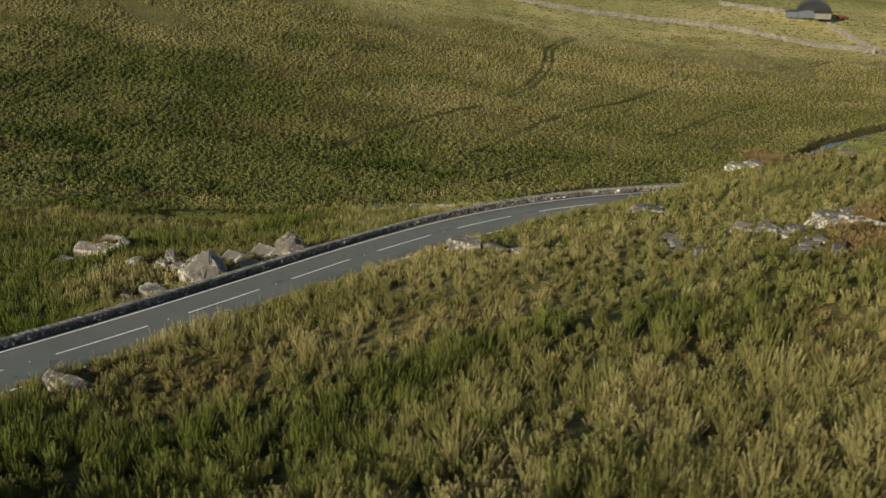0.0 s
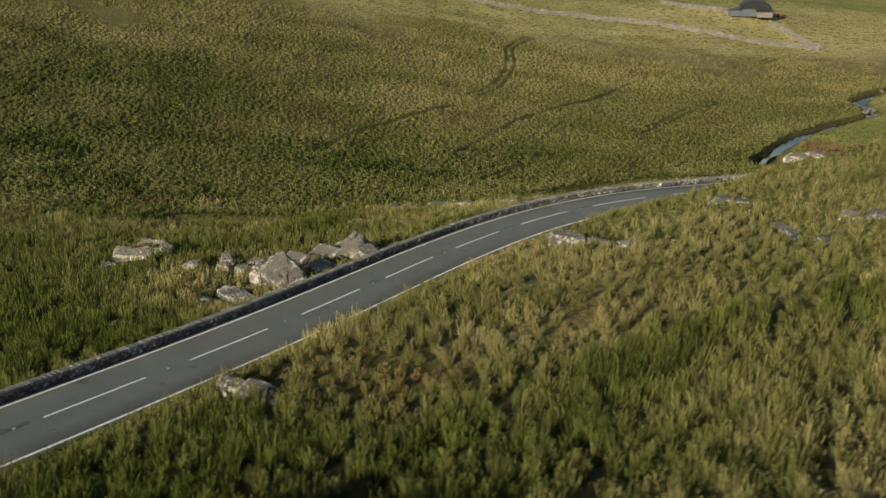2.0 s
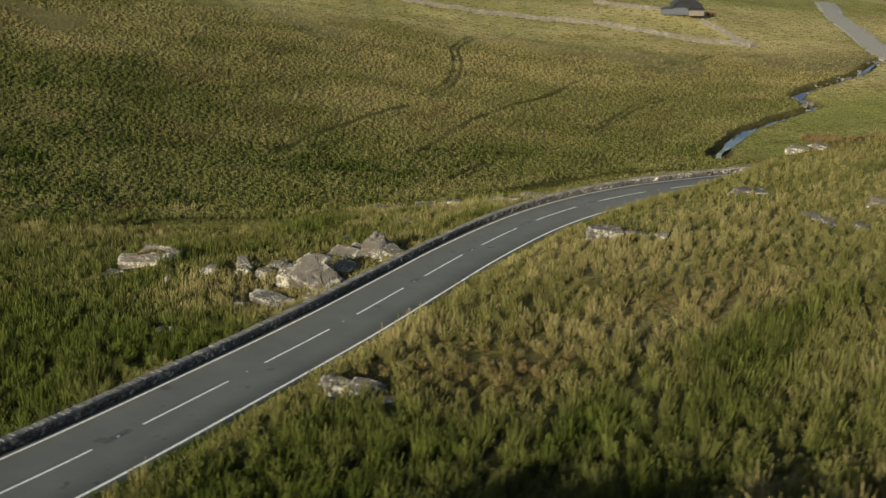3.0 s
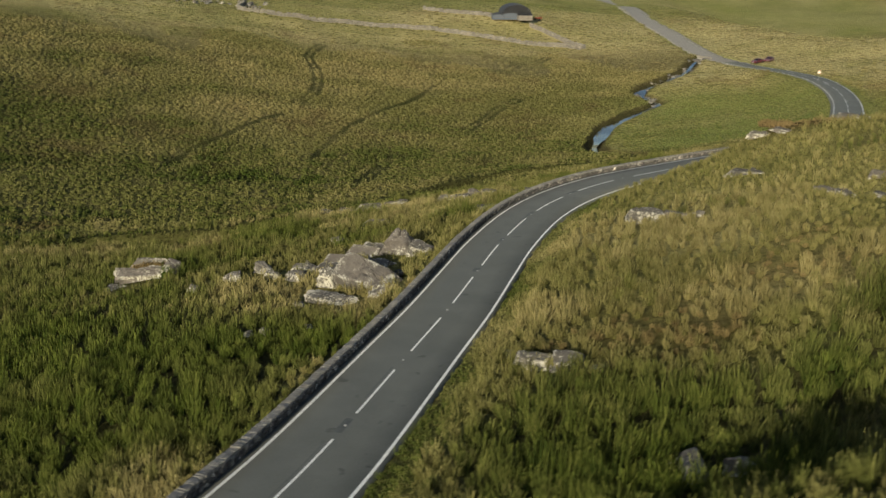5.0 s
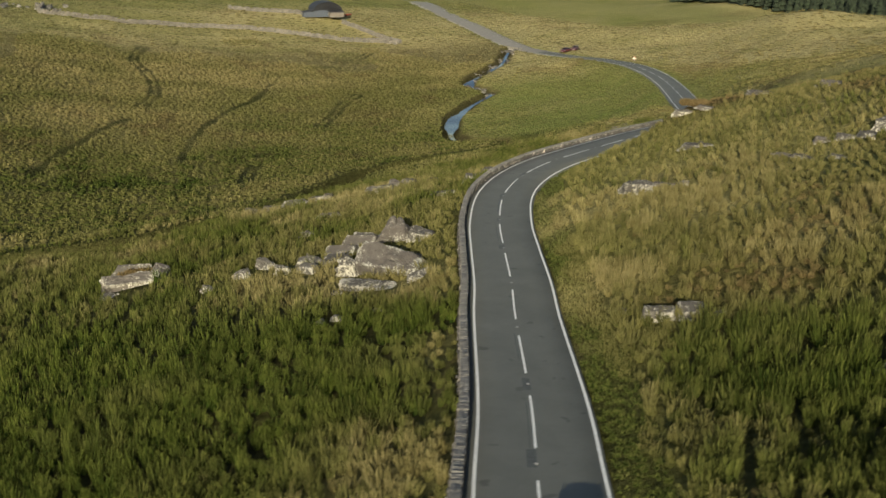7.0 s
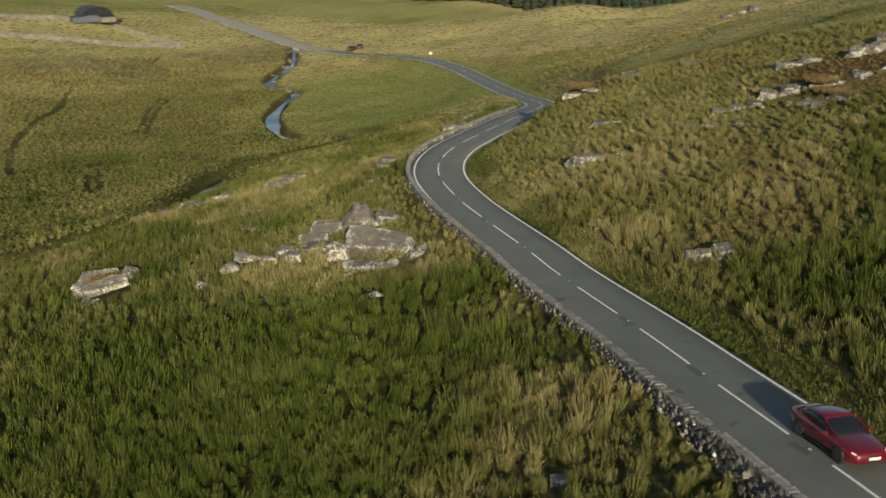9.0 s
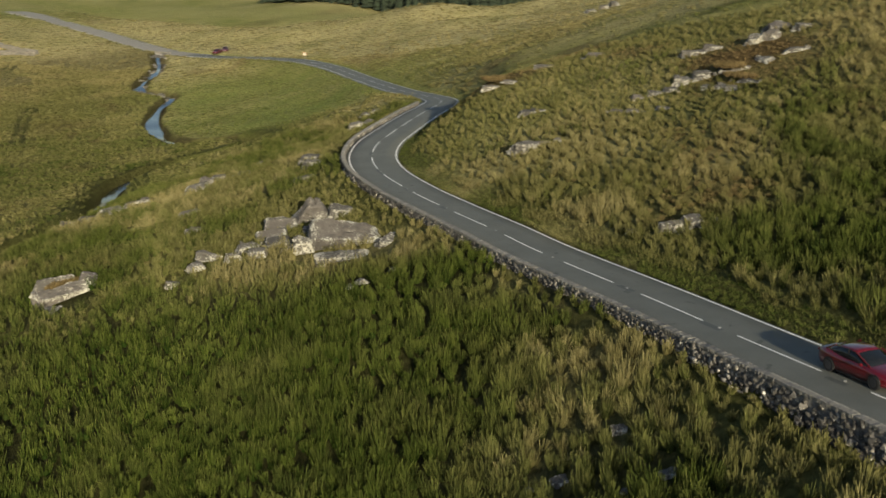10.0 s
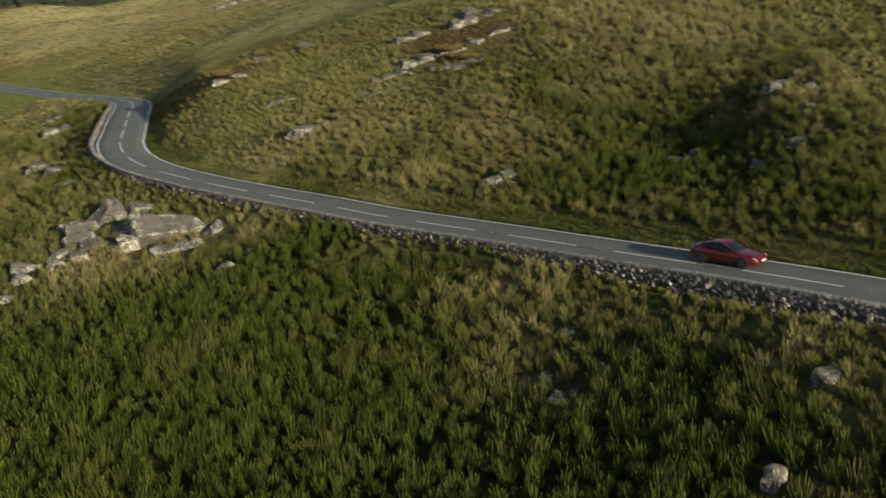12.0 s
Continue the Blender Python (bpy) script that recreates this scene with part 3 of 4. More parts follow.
        (-17.3, 77.8, -5.3, (3.2, 1.8, 0.6), -48, (30, -5), 1, (0.2, 0.2)), (-19.5, 76.9, -5.35, (2.8, 1.6, 0.55), -44, (28, -9), 1, (0.2, 0.3)), (-17.4, 73.6, -5.0, (2.6, 1.5, 0.7), -56, (22, -4), 0, (0.2, 0.2)),
        (-20.9, 75.0, -5.35, (2.3, 1.5, 0.6), -50, (24, -8), 0, (0.3, 0.2)), (-22.6, 77.0, -5.7, (2.1, 1.4, 0.6), -40, (14, -8), 2, (0.3, 0.3)), (-23.4, 75.0, -5.6, (1.7, 1.2, 0.8), -60, (10, 0), 0, (0.3, 0.3)),
        (-25.0, 76.2, -5.85, (1.5, 1.0, 0.8), -35, (4, 5), 2, (0.3, 0.3)), (-15.9, 79.4, -5.5, (2.2, 1.3, 0.5), -44, (24, 0), 0, (0.2, 0.2)), (-24.9, 67.2, -5.0, (1.0, 0.6, 0.5), -20, (6, 0), 2, (0.3, 0.3))]
for n, (x, y, z, size, yaw, tilt, skin, taper) in enumerate(CRAG):
    slab("boulder", x, y, z, size, yaw, tilt, 3 + 5 * n, (ROCK, SLAB_ROCK, PALE_ROCK)[skin], ("tumbled grey boulder with pale lichen beside the road", "smooth pinkish-grey rock slab leaning in the crag", "low boulder crusted with pale lichen")[skin],
         "crag of boulders", taper, (0.1, 0.055, 0.12)[skin], 0.15 if n == 4 else 0.7)
# Broken stone between the boulders.
for n in range(44):
    rng = random.Random(1200 + n)
    u, v = rng.uniform(-1, 1), rng.uniform(-1, 1)
    x, y = -20.4 - 2.8 * u - 1.3 * v, 72.6 + 4.6 * u - 1.3 * v
    w = rng.uniform(0.35, 1.0)
    rock("rock", x, y, (w, w * 0.7, w * 0.6), rng.uniform(-80, -30), 1300 + n, 0.15, (rng.uniform(0, 16), rng.uniform(-8, 8)), "broken grey stone lying among the boulders", "crag of boulders")
# The split boulder with heather on its top: two slabs, a rim behind them and a low rock in front.
slab("boulder", -34.3, 86.2, -8.35, (4.4, 1.7, 1.5), -27, (14, -4), 31, SLAB_ROCK, "pale split boulder topped with brown heather", "split boulder", (0.1, 0.2), 0.09)
slab("boulder", -31.8, 86.2, -7.85, (1.6, 2.5, 1.8), -40, (10, 20), 32, SLAB_ROCK, "grey slab leaning beside the split boulder", "split boulder", (0.3, 0.6), 0.06)
slab("boulder", -33.4, 88.3, -7.85, (4.0, 0.9, 1.3), -27, (-10, -3), 36, ROCK, "rough lichened rim at the back of the split boulder", "split boulder", (0.2, 0.5), 0.1)
slab("boulder", -36.2, 84.2, -8.75, (2.9, 1.8, 1.2), -20, (12, 0), 33, PALE_ROCK, "low rock half grown over with grass", "split boulder", (0.3, 0.3), 0.1)
# Single rocks in the grass: x, y, width, height.
LOOSE = [(-30.9, 77.1, 1.2, 0.7), (-28.0, 77.6, 1.5, 0.8), (-25.2, 78.9, 2.1, 1.0), (-28.4, 60.4, 1.2, 0.6), (-29.4, 60.9, 0.7, 0.5), (-25.8, 59.6, 0.6, 0.4), (-18.9, 44.2, 1.0, 0.5), (-16.9, 39.2, 0.7, 0.35),
         (2.6, 60.6, 0.9, 0.5), (-11.6, 115.2, 1.6, 0.7), (-3.4, 111.2, 1.4, 0.7), (-18.8, 25.9, 1.3, 1.0), (-53.6, 22.9, 1.3, 1.0), (-54.7, 28.1, 0.9, 0.5), (8.3, 97.3, 1.2, 0.7),
         (-49.5, 34.9, 1.4, 0.6), (-48.9, 34.4, 0.8, 0.6), (-47.7, 37.0, 0.6, 0.4), (-47.0, 35.8, 0.9, 0.5), (-43.1, 34.8, 0.9, 0.4), (-46.4, 31.2, 0.9, 0.4), (-47.6, 32.6, 0.5, 0.3), (-59.5, 26.0, 1.3, 1.1), (-16.3, 89.7, 1.2, 0.6), (18.0, 112.5, 1.0, 0.6)]
for n, (x, y, w, h) in enumerate(LOOSE):
    # Past y = 100 the pale skin stands in for sun on the rocks.
    rock("rock", x, y, (w, w * 0.75, h * 1.1), (53 * n) % 70 - 65, 50 + n, 0.42 if y < 55 and x > -40 else 0.36 if w < 1.1 else 0.3 if y < 100 else 0.2, (8, 0), mat=(ROCK, PALE_ROCK)[n % 2 or y > 100])
# Ledges of bedrock in the slopes: from x, y to x, y, breadth, thickness.
LEDGES = [(19.4, 55.8, 20.8, 52.2, 1.9, 1.3), (20.6, 51.6, 21.6, 48.6, 1.5, 0.9), (15.4, 58.6, 18.2, 54.6, 1.2, 0.8), (18.0, 52.2, 15.8, 47.7, 1.4, 0.7), (17.9, 48.1, 16.7, 46.2, 1.0, 0.6), (11.6, 59.5, 11.5, 55.6, 1.0, 0.5),
          (12.5, 54.7, 12.2, 53.0, 0.9, 0.5), (29.7, 51.3, 30.4, 48.0, 2.6, 2.0), (33.6, 50.2, 35.3, 48.4, 2.2, 1.8), (31.6, 47.0, 33.2, 45.0, 1.6, 1.0), (27.6, 57.7, 28.9, 55.3, 1.6, 1.2), (29.1, 56.0, 29.5, 54.0, 1.5, 1.1),
          (23.8, 48.7, 22.3, 46.5, 1.6, 0.9), (24.4, 45.9, 24.8, 43.2, 1.2, 0.8), (33.3, 72.1, 34.6, 70.2, 1.5, 1.0), (27.2, 75.9, 28.6, 73.7, 1.5, 0.9), (20.0, 78.8, 21.1, 76.6, 0.9, 0.6), (20.8, 76.6, 21.8, 74.8, 0.9, 0.5),
          (11.4, 69.0, 12.8, 66.9, 1.1, 0.6), (-1.4, 62.9, 0.4, 61.6, 1.3, 1.3), (0.4, 62.0, 2.0, 61.3, 0.9, 0.8), (-19.3, 42.0, -17.2, 40.0, 1.2, 0.9),
          (-0.6, 107.4, 1.9, 106.2, 1.5, 1.1), (4.0, 109.8, 7.0, 108.4, 1.5, 1.1), (-10.6, 115.3, -8.0, 114.2, 1.5, 0.9), (-7.6, 114.2, -5.2, 112.8, 1.5, 0.8), (-4.9, 112.9, -3.2, 112.1, 1.1, 0.6), (1.8, 108.6, 3.4, 107.6, 1.2, 0.8), (8.4, 108.2, 10.2, 107.2, 1.0, 0.6),
          (-12.2, 96.4, -9.8, 95.4, 1.0, 0.5), (-16.9, 90.0, -15.6, 89.3, 0.9, 0.5), (9.8, 98.2, 11.4, 96.4, 1.4, 0.9), (-3.6, 87.8, -1.6, 86.7, 1.0, 0.6), (3.4, 92.4, 5.2, 90.8, 1.5, 1.1), (35.0, 110.0, 36.4, 106.6, 2.0, 1.3), (45.4, 116.0, 46.6, 112.6, 1.3, 0.6),
          (-19.5, 28.2, -19.9, 26.2, 1.2, 0.7), (-15.1, 24.5, -14.6, 23.5, 0.9, 0.6), (-25.2, 22.6, -25.8, 21.5, 1.0, 0.5), (-10.9, 19.3, -9.3, 17.4, 1.5, 1.3), (-8.0, 17.0, -6.9, 15.9, 1.3, 0.9), (-24.3, 20.0, -24.7, 19.0, 0.8, 0.7),
          (-13.8, 17.3, -12.8, 16.4, 1.2, 0.7), (-20.0, 18.4, -19.2, 17.6, 1.1, 0.8), (161, 127, 164, 123.5, 3.2, 2.0), (158.5, 129.5, 160.5, 127.6, 2.2, 1.4)]
for n, (x0, y0, x1, y1, wide, thick) in enumerate(LEDGES):
    rng = random.Random(700 + n)
    far = math.hypot(x1 - x0, y1 - y0)
    pieces = max(1, round(far / 1.9))
    yaw = math.degrees(math.atan2(y1 - y0, x1 - x0))
    for k in range(pieces):
        f = (k + 0.5) / pieces
        x, y = x0 + (x1 - x0) * f + rng.uniform(-0.2, 0.2), y0 + (y1 - y0) * f + rng.uniform(-0.2, 0.2)
        long, b, h = far / pieces * rng.uniform(1.0, 1.35), wide * rng.uniform(0.75, 1.1), thick * rng.uniform(0.7, 1.1)
        slab("outcrop", x, y, float(ground(x, y)[0]) + h * (0.22 if x < 10 else -0.08 if y < 85 else 0.3), (long, b, h), yaw + rng.uniform(-14, 14), (rng.uniform(4, 16), rng.uniform(-6, 6)), 900 + 7 * n + k, (ROCK, ROCK, SLAB_ROCK)[(n + k) % 3],
             "lichen-spotted grey bedrock showing through the hillside turf", "hillside outcrops", (0.25, 0.35), 0.1)
    for k in range(pieces + 1):
        x, y = x0 + (x1 - x0) * rng.random() + rng.uniform(-0.5, 0.5) * wide, y0 + (y1 - y0) * rng.random() + rng.uniform(-0.5, 0.5) * wide
        w = rng.uniform(0.3, 0.75) * min(1.2, wide)
        rock("rock", x, y, (w, w * 0.7, w * 0.55), rng.uniform(-80, 10), 2000 + 9 * n + k, 0.25, (8, 0), "small broken stone beside a bedrock ledge", "hillside outcrops")

# ---- dry-stone wall beside the road ----
def variants(n, size, seed, bevel, squared=False):
    out = []
    for k in range(n):
        rng = random.Random(seed + k)
        corners = [[a * size[0] / 2 * rng.uniform(0.85, 1.05), b * size[1] / 2 * rng.uniform(0.88, 1.02), c * size[2] / 2 * rng.uniform(0.86, 1.05)] for a in (-1, 1) for b in (-1, 1) for c in (-1, 1)]
        bm = hull(corners if squared else stone_points(rng, size, 12, 0.9))
        if bevel:
            bmesh.ops.bevel(bm, geom=bm.edges[:], offset=bevel, segments=1, affect="EDGES", clamp_overlap=True)
        bmesh.ops.triangulate(bm, faces=bm.faces[:])
        me = bpy.data.meshes.new("stone")
        bm.to_mesh(me)
        bm.free()
        v = np.array([p.co[:] for p in me.vertices])
        f = np.array([p.vertices[:] for p in me.polygons])
        out.append((me, v, f))
    return out


def joined(name, places, kinds, mat):
    """One mesh of many stones, each a pose and a kind."""
    vs, fs, at = [], [], 0
    for m, (me, v, f) in zip(places, kinds):
        a = np.array(m)
        vs.append(v @ a[:3, :3].T + a[:3, 3])
        fs.append(f + at)
        at += len(v)
    return grid_mesh(name, np.concatenate(vs), np.concatenate(fs), mat)


def build_wall():
    rng = random.Random(5)
    rubble, capping = variants(9, (0.42, 0.24, 0.3), 300, 0.0), variants(6, (0.14, 0.44, 0.17), 340, 0.012, True)
    for me, _, _ in rubble:
        me.materials.append(WALLSTONE)
    for me, _, _ in capping:
        me.materials.append(COPING)
    s_from = float(nearest(ROAD_LINE, np.array([-60.0]), np.array([-4.0]))[0][0]) * STEP
    s_to = float(nearest(ROAD_LINE, np.array([45.0]), np.array([101.0]))[0][0]) * STEP
    s = np.arange(s_from, s_to, 0.5)
    inner, outer = on_road(s, 2.86), on_road(s, 3.24)
    foot = np.minimum(ground(*on_road(s, 3.5)[:, :2].T) - 0.15, outer[:, 2] - 0.1)
    n = len(s)
    rows = [inner + [0, 0, -0.3], inner + [0, 0, 0.44], outer + [0, 0, 0.44], np.c_[outer[:, :2], foot]]
    f = [np.stack([a * n + np.arange(n - 1), a * n + np.arange(1, n), (a + 1) * n + np.arange(1, n), (a + 1) * n + np.arange(n - 1)], 1) for a in range(3)]
    wall = tagged(new("roadside_wall", grid_mesh("roadside_wall", np.concatenate(rows), np.concatenate(f), MORTAR)),
                  "low grey dry-stone wall with upright coping stones along the road", "stone wall", kind="structure")
    bulk, bulk_kind, cap, cap_kind = [], [], [], []
    count = 0
    at = s_from
    while at < s_to:
        p, q = on_road(at, 0.0), on_road(at + 0.3, 0.0)
        yaw = math.degrees(math.atan2(q[1] - p[1], q[0] - p[0]))
        here = -45.5 < p[0] < -38.0
        o = on_road(at, 3.22)
        low = float(np.interp(at, s, foot))
        top = o[2] + 0.34
        courses = max(2, math.ceil((top - low) / 0.2))
        for c in range(courses):
            o2 = on_road(at + rng.uniform(-0.12, 0.12), 3.18 + 0.03 * c + rng.uniform(-0.04, 0.08))
            m = pose(o2[0], o2[1], top - 0.1 - c * 0.2 + rng.uniform(-0.07, 0.07), rng.uniform(-12, 12), rng.uniform(-30, 30), yaw + rng.uniform(-14, 14)) @ Matrix.Scale(rng.uniform(0.55, 1.15), 4)
            k = rng.choice(rubble)
            if here and count < 300:
                ob = mesh_part("stone", k[0], wall)
                ob.matrix_local = m
                count += 1
            else:
                bulk.append(m), bulk_kind.append(k)
        if at < s_to:
            for c in range(2):
                o2 = on_road(at + rng.uniform(-0.1, 0.1), 2.9)
                bulk.append(pose(o2[0], o2[1], o[2] + 0.26 - c * 0.2, rng.uniform(-8, 8), 0, yaw + rng.uniform(-6, 6)))
                bulk_kind.append(rng.choice(rubble))
        at += 0.31
    at, count = s_from, 0
    while at < s_to:
        p, q = on_road(at, 0.0), on_road(at + 0.3, 0.0)
        yaw = math.degrees(math.atan2(q[1] - p[1], q[0] - p[0]))
        o = on_road(at, 3.05 + rng.uniform(-0.012, 0.012))
        m = pose(o[0], o[1], o[2] + 0.40 + rng.uniform(-0.012, 0.018), rng.uniform(-3, 3), rng.uniform(-8, 8), yaw + rng.uniform(-5, 5)) @ Matrix.Scale(rng.uniform(0.94, 1.08), 4)
        k = rng.choice(capping)
        if -43 < p[0] < -38 and count < 90:
            ob = mesh_part("coping_stone", k[0], wall)
            ob.matrix_local = m
            count += 1
        else:
            cap.append(m), cap_kind.append(k)
        at += 0.1
    tagged(mesh_part("rubble", joined("rubble", bulk, bulk_kind, WALLSTONE), wall), kind="stuff")
    tagged(mesh_part("coping", joined("coping", cap, cap_kind, COPING), wall), kind="stuff")


# ---- water ----
def build_stream():
    z = ground(STREAM_LINE[:, 0], STREAM_LINE[:, 1])
    k = np.ones(9) / 9
    z = np.convolve(np.pad(z, 4, mode="edge"), k, "valid") + 0.45
    t = np.gradient(STREAM_LINE, axis=0)
    t /= np.linalg.norm(t, axis=1)[:, None]
    nrm = np.stack([-t[:, 1], t[:, 0]], 1)
    n = len(z)
    sx, sy = STREAM_LINE[:, 0], STREAM_LINE[:, 1]
    half = 0.45 + (0.25 + 0.5 * lumps(sx, sy, 6, 2)) * smooth(150, 140, sy)
    for px, py, r, more in ((66, 187, 9, 0.9), (60, 179.5, 5, 0.8), (92, 221, 3.5, 1.3), (84, 203, 3.5, 0.6), (110, 235, 3.5, 0.7), (49.5, 144, 4, 1.2)):
        half = half + more * np.exp(-((sx - px) ** 2 + (sy - py) ** 2) / (r * r))
    a, b = STREAM_LINE + nrm * half[:, None], STREAM_LINE - nrm * half[:, None]
    v = np.concatenate([np.c_[a, z], np.c_[b, z]])
    f = np.stack([np.arange(n - 1), n + np.arange(n - 1), n + np.arange(1, n), np.arange(1, n)], 1)
    m, nd, l, bs = material("stream_water", 0.06)
    bs.inputs["Base Color"].default_value = (0.018, 0.022, 0.02, 1)
    bump(nd, l, bs, noise_node(nd, l, 4.0, 3.0), 0.12, 0.05)
    tagged(new("stream", grid_mesh("stream", v, f, m)), "narrow dark stream reflecting the sky", "stream", kind="structure")
    rng = random.Random(3)
    for n in range(46):
        i = rng.randrange(4, 82)
        x, y = STREAM_LINE[i] + nrm[i] * rng.choice((-1, 1)) * rng.uniform(0.2, 2.0)
        w = rng.uniform(0.7, 1.7)
        rock("stream_rock", x, y, (w, w * 0.8, w * 0.7), rng.uniform(0, 180), 400 + n, 0.3, label="wet grey rock on the stream bank", group="stream rocks")


# ---- growth ----
STONES = [(x + math.cos(radians(yaw)) * f * sz[0], y + math.sin(radians(yaw)) * f * sz[0], sz[1] * 0.55) for x, y, _, sz, yaw, *_ in CRAG for f in (-0.3, 0, 0.3)] + [(x, y, w * 0.44 + 0.05 + 0.35 * (y > 55 or x < -40)) for x, y, w, h in LOOSE] + [(-34.6, 86.3, 1.9), (-31.8, 86.2, 1.2), (-36.3, 84.0, 1.3), (-35.6, 83.2, 1.6), (-34.0, 84.3, 1.2), (-23.4, 65.4, 1.3), (-24.6, 66.6, 1.3), (-22.0, 64.0, 1.3), (-20.8, 63.3, 1.1), (-23.4, 70.0, 1.2), (-24.2, 72.4, 1.0)] + [(a + (c - a) * f, b + (d - b) * f, 0.5 * w + 0.5 * (b > 85)) for a, b, c, d, w, h in LEDGES for f in (0.1, 0.5, 0.9)]


def scatter(x0, x1, y0, y1, gap, seed, jitter=0.5):
    r = np.random.RandomState(seed)
    x, y = [g.ravel() for g in np.meshgrid(np.arange(x0, x1, gap), np.arange(y0, y1, gap))]
    x, y = x + r.uniform(-jitter, jitter, len(x)) * gap, y + r.uniform(-jitter, jitter, len(y)) * gap
    k, d = nearest(ROAD_LINE, x, y)
    side = (x - ROAD_LINE[k, 0]) * LEFT[k, 0] + (y - ROAD_LINE[k, 1]) * LEFT[k, 1]
    keep = (rut_share(x, y) < 0.25) & (d > np.where(side > 0, 3.5, 3.0)) & (nearest(STREAM_LINE, x, y)[1] > np.where(y < 150, 2.5, 2.1))
    for sx, sy, sr in STONES:
        keep &= np.hypot(x - sx, y - sy) > sr
    return x[keep], y[keep], d[keep], side[keep]


def blades(name, x, y, z, count, length, width, lean, mat, seed, segments=2, spread=0.4, label="", heart=0.34, shares=None, foot=0.55):
    """Tufts of blades that rise from a place and lean outwards; length is per tuft."""
    r = np.random.RandomState(seed)
    n = len(x)
    if n == 0:
        return
    rep = lambda v: np.repeat(v, count)  # noqa: E731
    total = n * count
    clump = rep(r.rand(n)) if count > 10 else rep(0.06 + 0.42 * r.rand(n))
    th, out_share = r.uniform(0, 2 * np.pi, total), np.sqrt(r.rand(total))
    rad = out_share * rep(length) * spread * foot
    ln = rep(length) * r.uniform(0.6, 1.1, total) * (1 - 0.3 * out_share**2) * np.where(r.rand(total) < 0.08, 1.3, 1.0)
    le = lean * (0.25 + r.rand(total)) * (0.25 + out_share)
    sway_x, sway_y = rep(r.normal(0.07, 0.12, n)), rep(r.normal(0.07, 0.12, n))
    bx, by, bz = rep(x) + np.cos(th) * rad, rep(y) + np.sin(th) * rad, rep(z) - 0.05
    out = th + r.normal(0, 0.5, total)
    face = r.uniform(0, 2 * np.pi, total)
    wx, wy = np.cos(face) * width / 2, np.sin(face) * width / 2
    rows, tips = [], []
    for k in range(segments):
        f = k / segments
        up, side = ln * f * (1 - 0.25 * le * f), ln * le * f * f
        w = 1 - 0.45 * f
        cx, cy, cz = bx + np.cos(out) * side + sway_x * ln * f * f, by + np.sin(out) * side + sway_y * ln * f * f, bz + up
        rows += [np.stack([cx - wx * w, cy - wy * w, cz], 1), np.stack([cx + wx * w, cy + wy * w, cz], 1)]
        tips += [f, f]
    side, up = ln * le, ln * (1 - 0.25 * le)
    rows.append(np.stack([bx + np.cos(out) * side + sway_x * ln, by + np.sin(out) * side + sway_y * ln, bz + up], 1))
    tips.append(1.0)
    per = len(rows)
    v, tips = np.stack(rows, 1), np.tile(tips, (total, 1))
    if segments == 1:
        # Blunt stems, broadest at the top.
        blunt = r.rand(total) < 0.55
        low, top, half = (v[blunt, 0] + v[blunt, 1]) / 2, v[blunt, 2], (v[blunt, 1] - v[blunt, 0]) * 0.5
        v[blunt, 0], v[blunt, 1], v[blunt, 2] = top - half, top + half, low
        tips[blunt] = (1.0, 1.0, 0.0)
    v = v.reshape(-1, 3)
    base = np.arange(total)[:, None] * per
    tri = []
    for k in range(segments - 1):
        a = 2 * k
        tri += [[a, a + 1, a + 3], [a, a + 3, a + 2]]
    tri.append([per - 3, per - 2, per - 1])
    f = (base[:, None, :] + np.array(tri)[None]).reshape(-1, 3)
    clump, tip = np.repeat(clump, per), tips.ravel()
    # The dense heart of each tuft: an uneven mound, coloured dark for shaded gaps.
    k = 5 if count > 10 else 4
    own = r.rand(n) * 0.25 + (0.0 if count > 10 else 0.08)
    turn = r.uniform(0, 2 * np.pi, (n, 1)) + np.arange(k)[None] * 2 * np.pi / k
    wide, high = length * spread * (0.62 if count > 10 else 0.85), length * heart
    ring = []
    for share, level in ((1.0, -0.12), (0.78, 0.55)):
        rr = wide[:, None] * share * r.uniform(0.75, 1.2, (n, k))
        ring.append(np.stack([x[:, None] + np.cos(turn) * rr, y[:, None] + np.sin(turn) * rr, z[:, None] + high[:, None] * level * r.uniform(0.75, 1.25, (n, k))], 2))
    top = np.stack([x + r.normal(0, 0.15, n) * wide, y + r.normal(0, 0.15, n) * wide, z + high], 1)[:, None, :]
    mound = np.concatenate([*ring, top], 1)
    q, q1 = np.arange(k), (np.arange(k) + 1) % k
    cell = np.concatenate([np.stack([q, q1, k + q1], 1), np.stack([q, k + q1, k + q], 1), np.stack([k + q, k + q1, np.full(k, 2 * k)], 1)])
    f = np.concatenate([f, (len(v) + np.arange(n)[:, None, None] * (2 * k + 1) + cell[None]).reshape(-1, 3)])
    v = np.concatenate([v, mound.reshape(-1, 3)])
    me = grid_mesh(name, v, f, mat)
    shade_smooth(me)
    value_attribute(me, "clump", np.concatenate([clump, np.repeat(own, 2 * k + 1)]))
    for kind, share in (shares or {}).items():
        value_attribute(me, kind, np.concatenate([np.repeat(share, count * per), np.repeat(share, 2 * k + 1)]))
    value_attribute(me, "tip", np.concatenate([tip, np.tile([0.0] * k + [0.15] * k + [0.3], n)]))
    return tagged(new(name, me), label, "grass", kind="stuff")


SPECIES = {"green": ("rushes", 1.02, 0.3, 0.85, "dense green rush tussocks with dry tips"), "straw": ("straw_grass", 1.0, 0.4, 0.85, "pale dry straw-coloured moor grass"),
           "olive": ("moor_grass", 0.8, 0.4, 0.9, "olive and tan tufts of moor grass"), "brown": ("heather", 0.42, 0.6, 1.2, "low brown heather and dead bracken")}


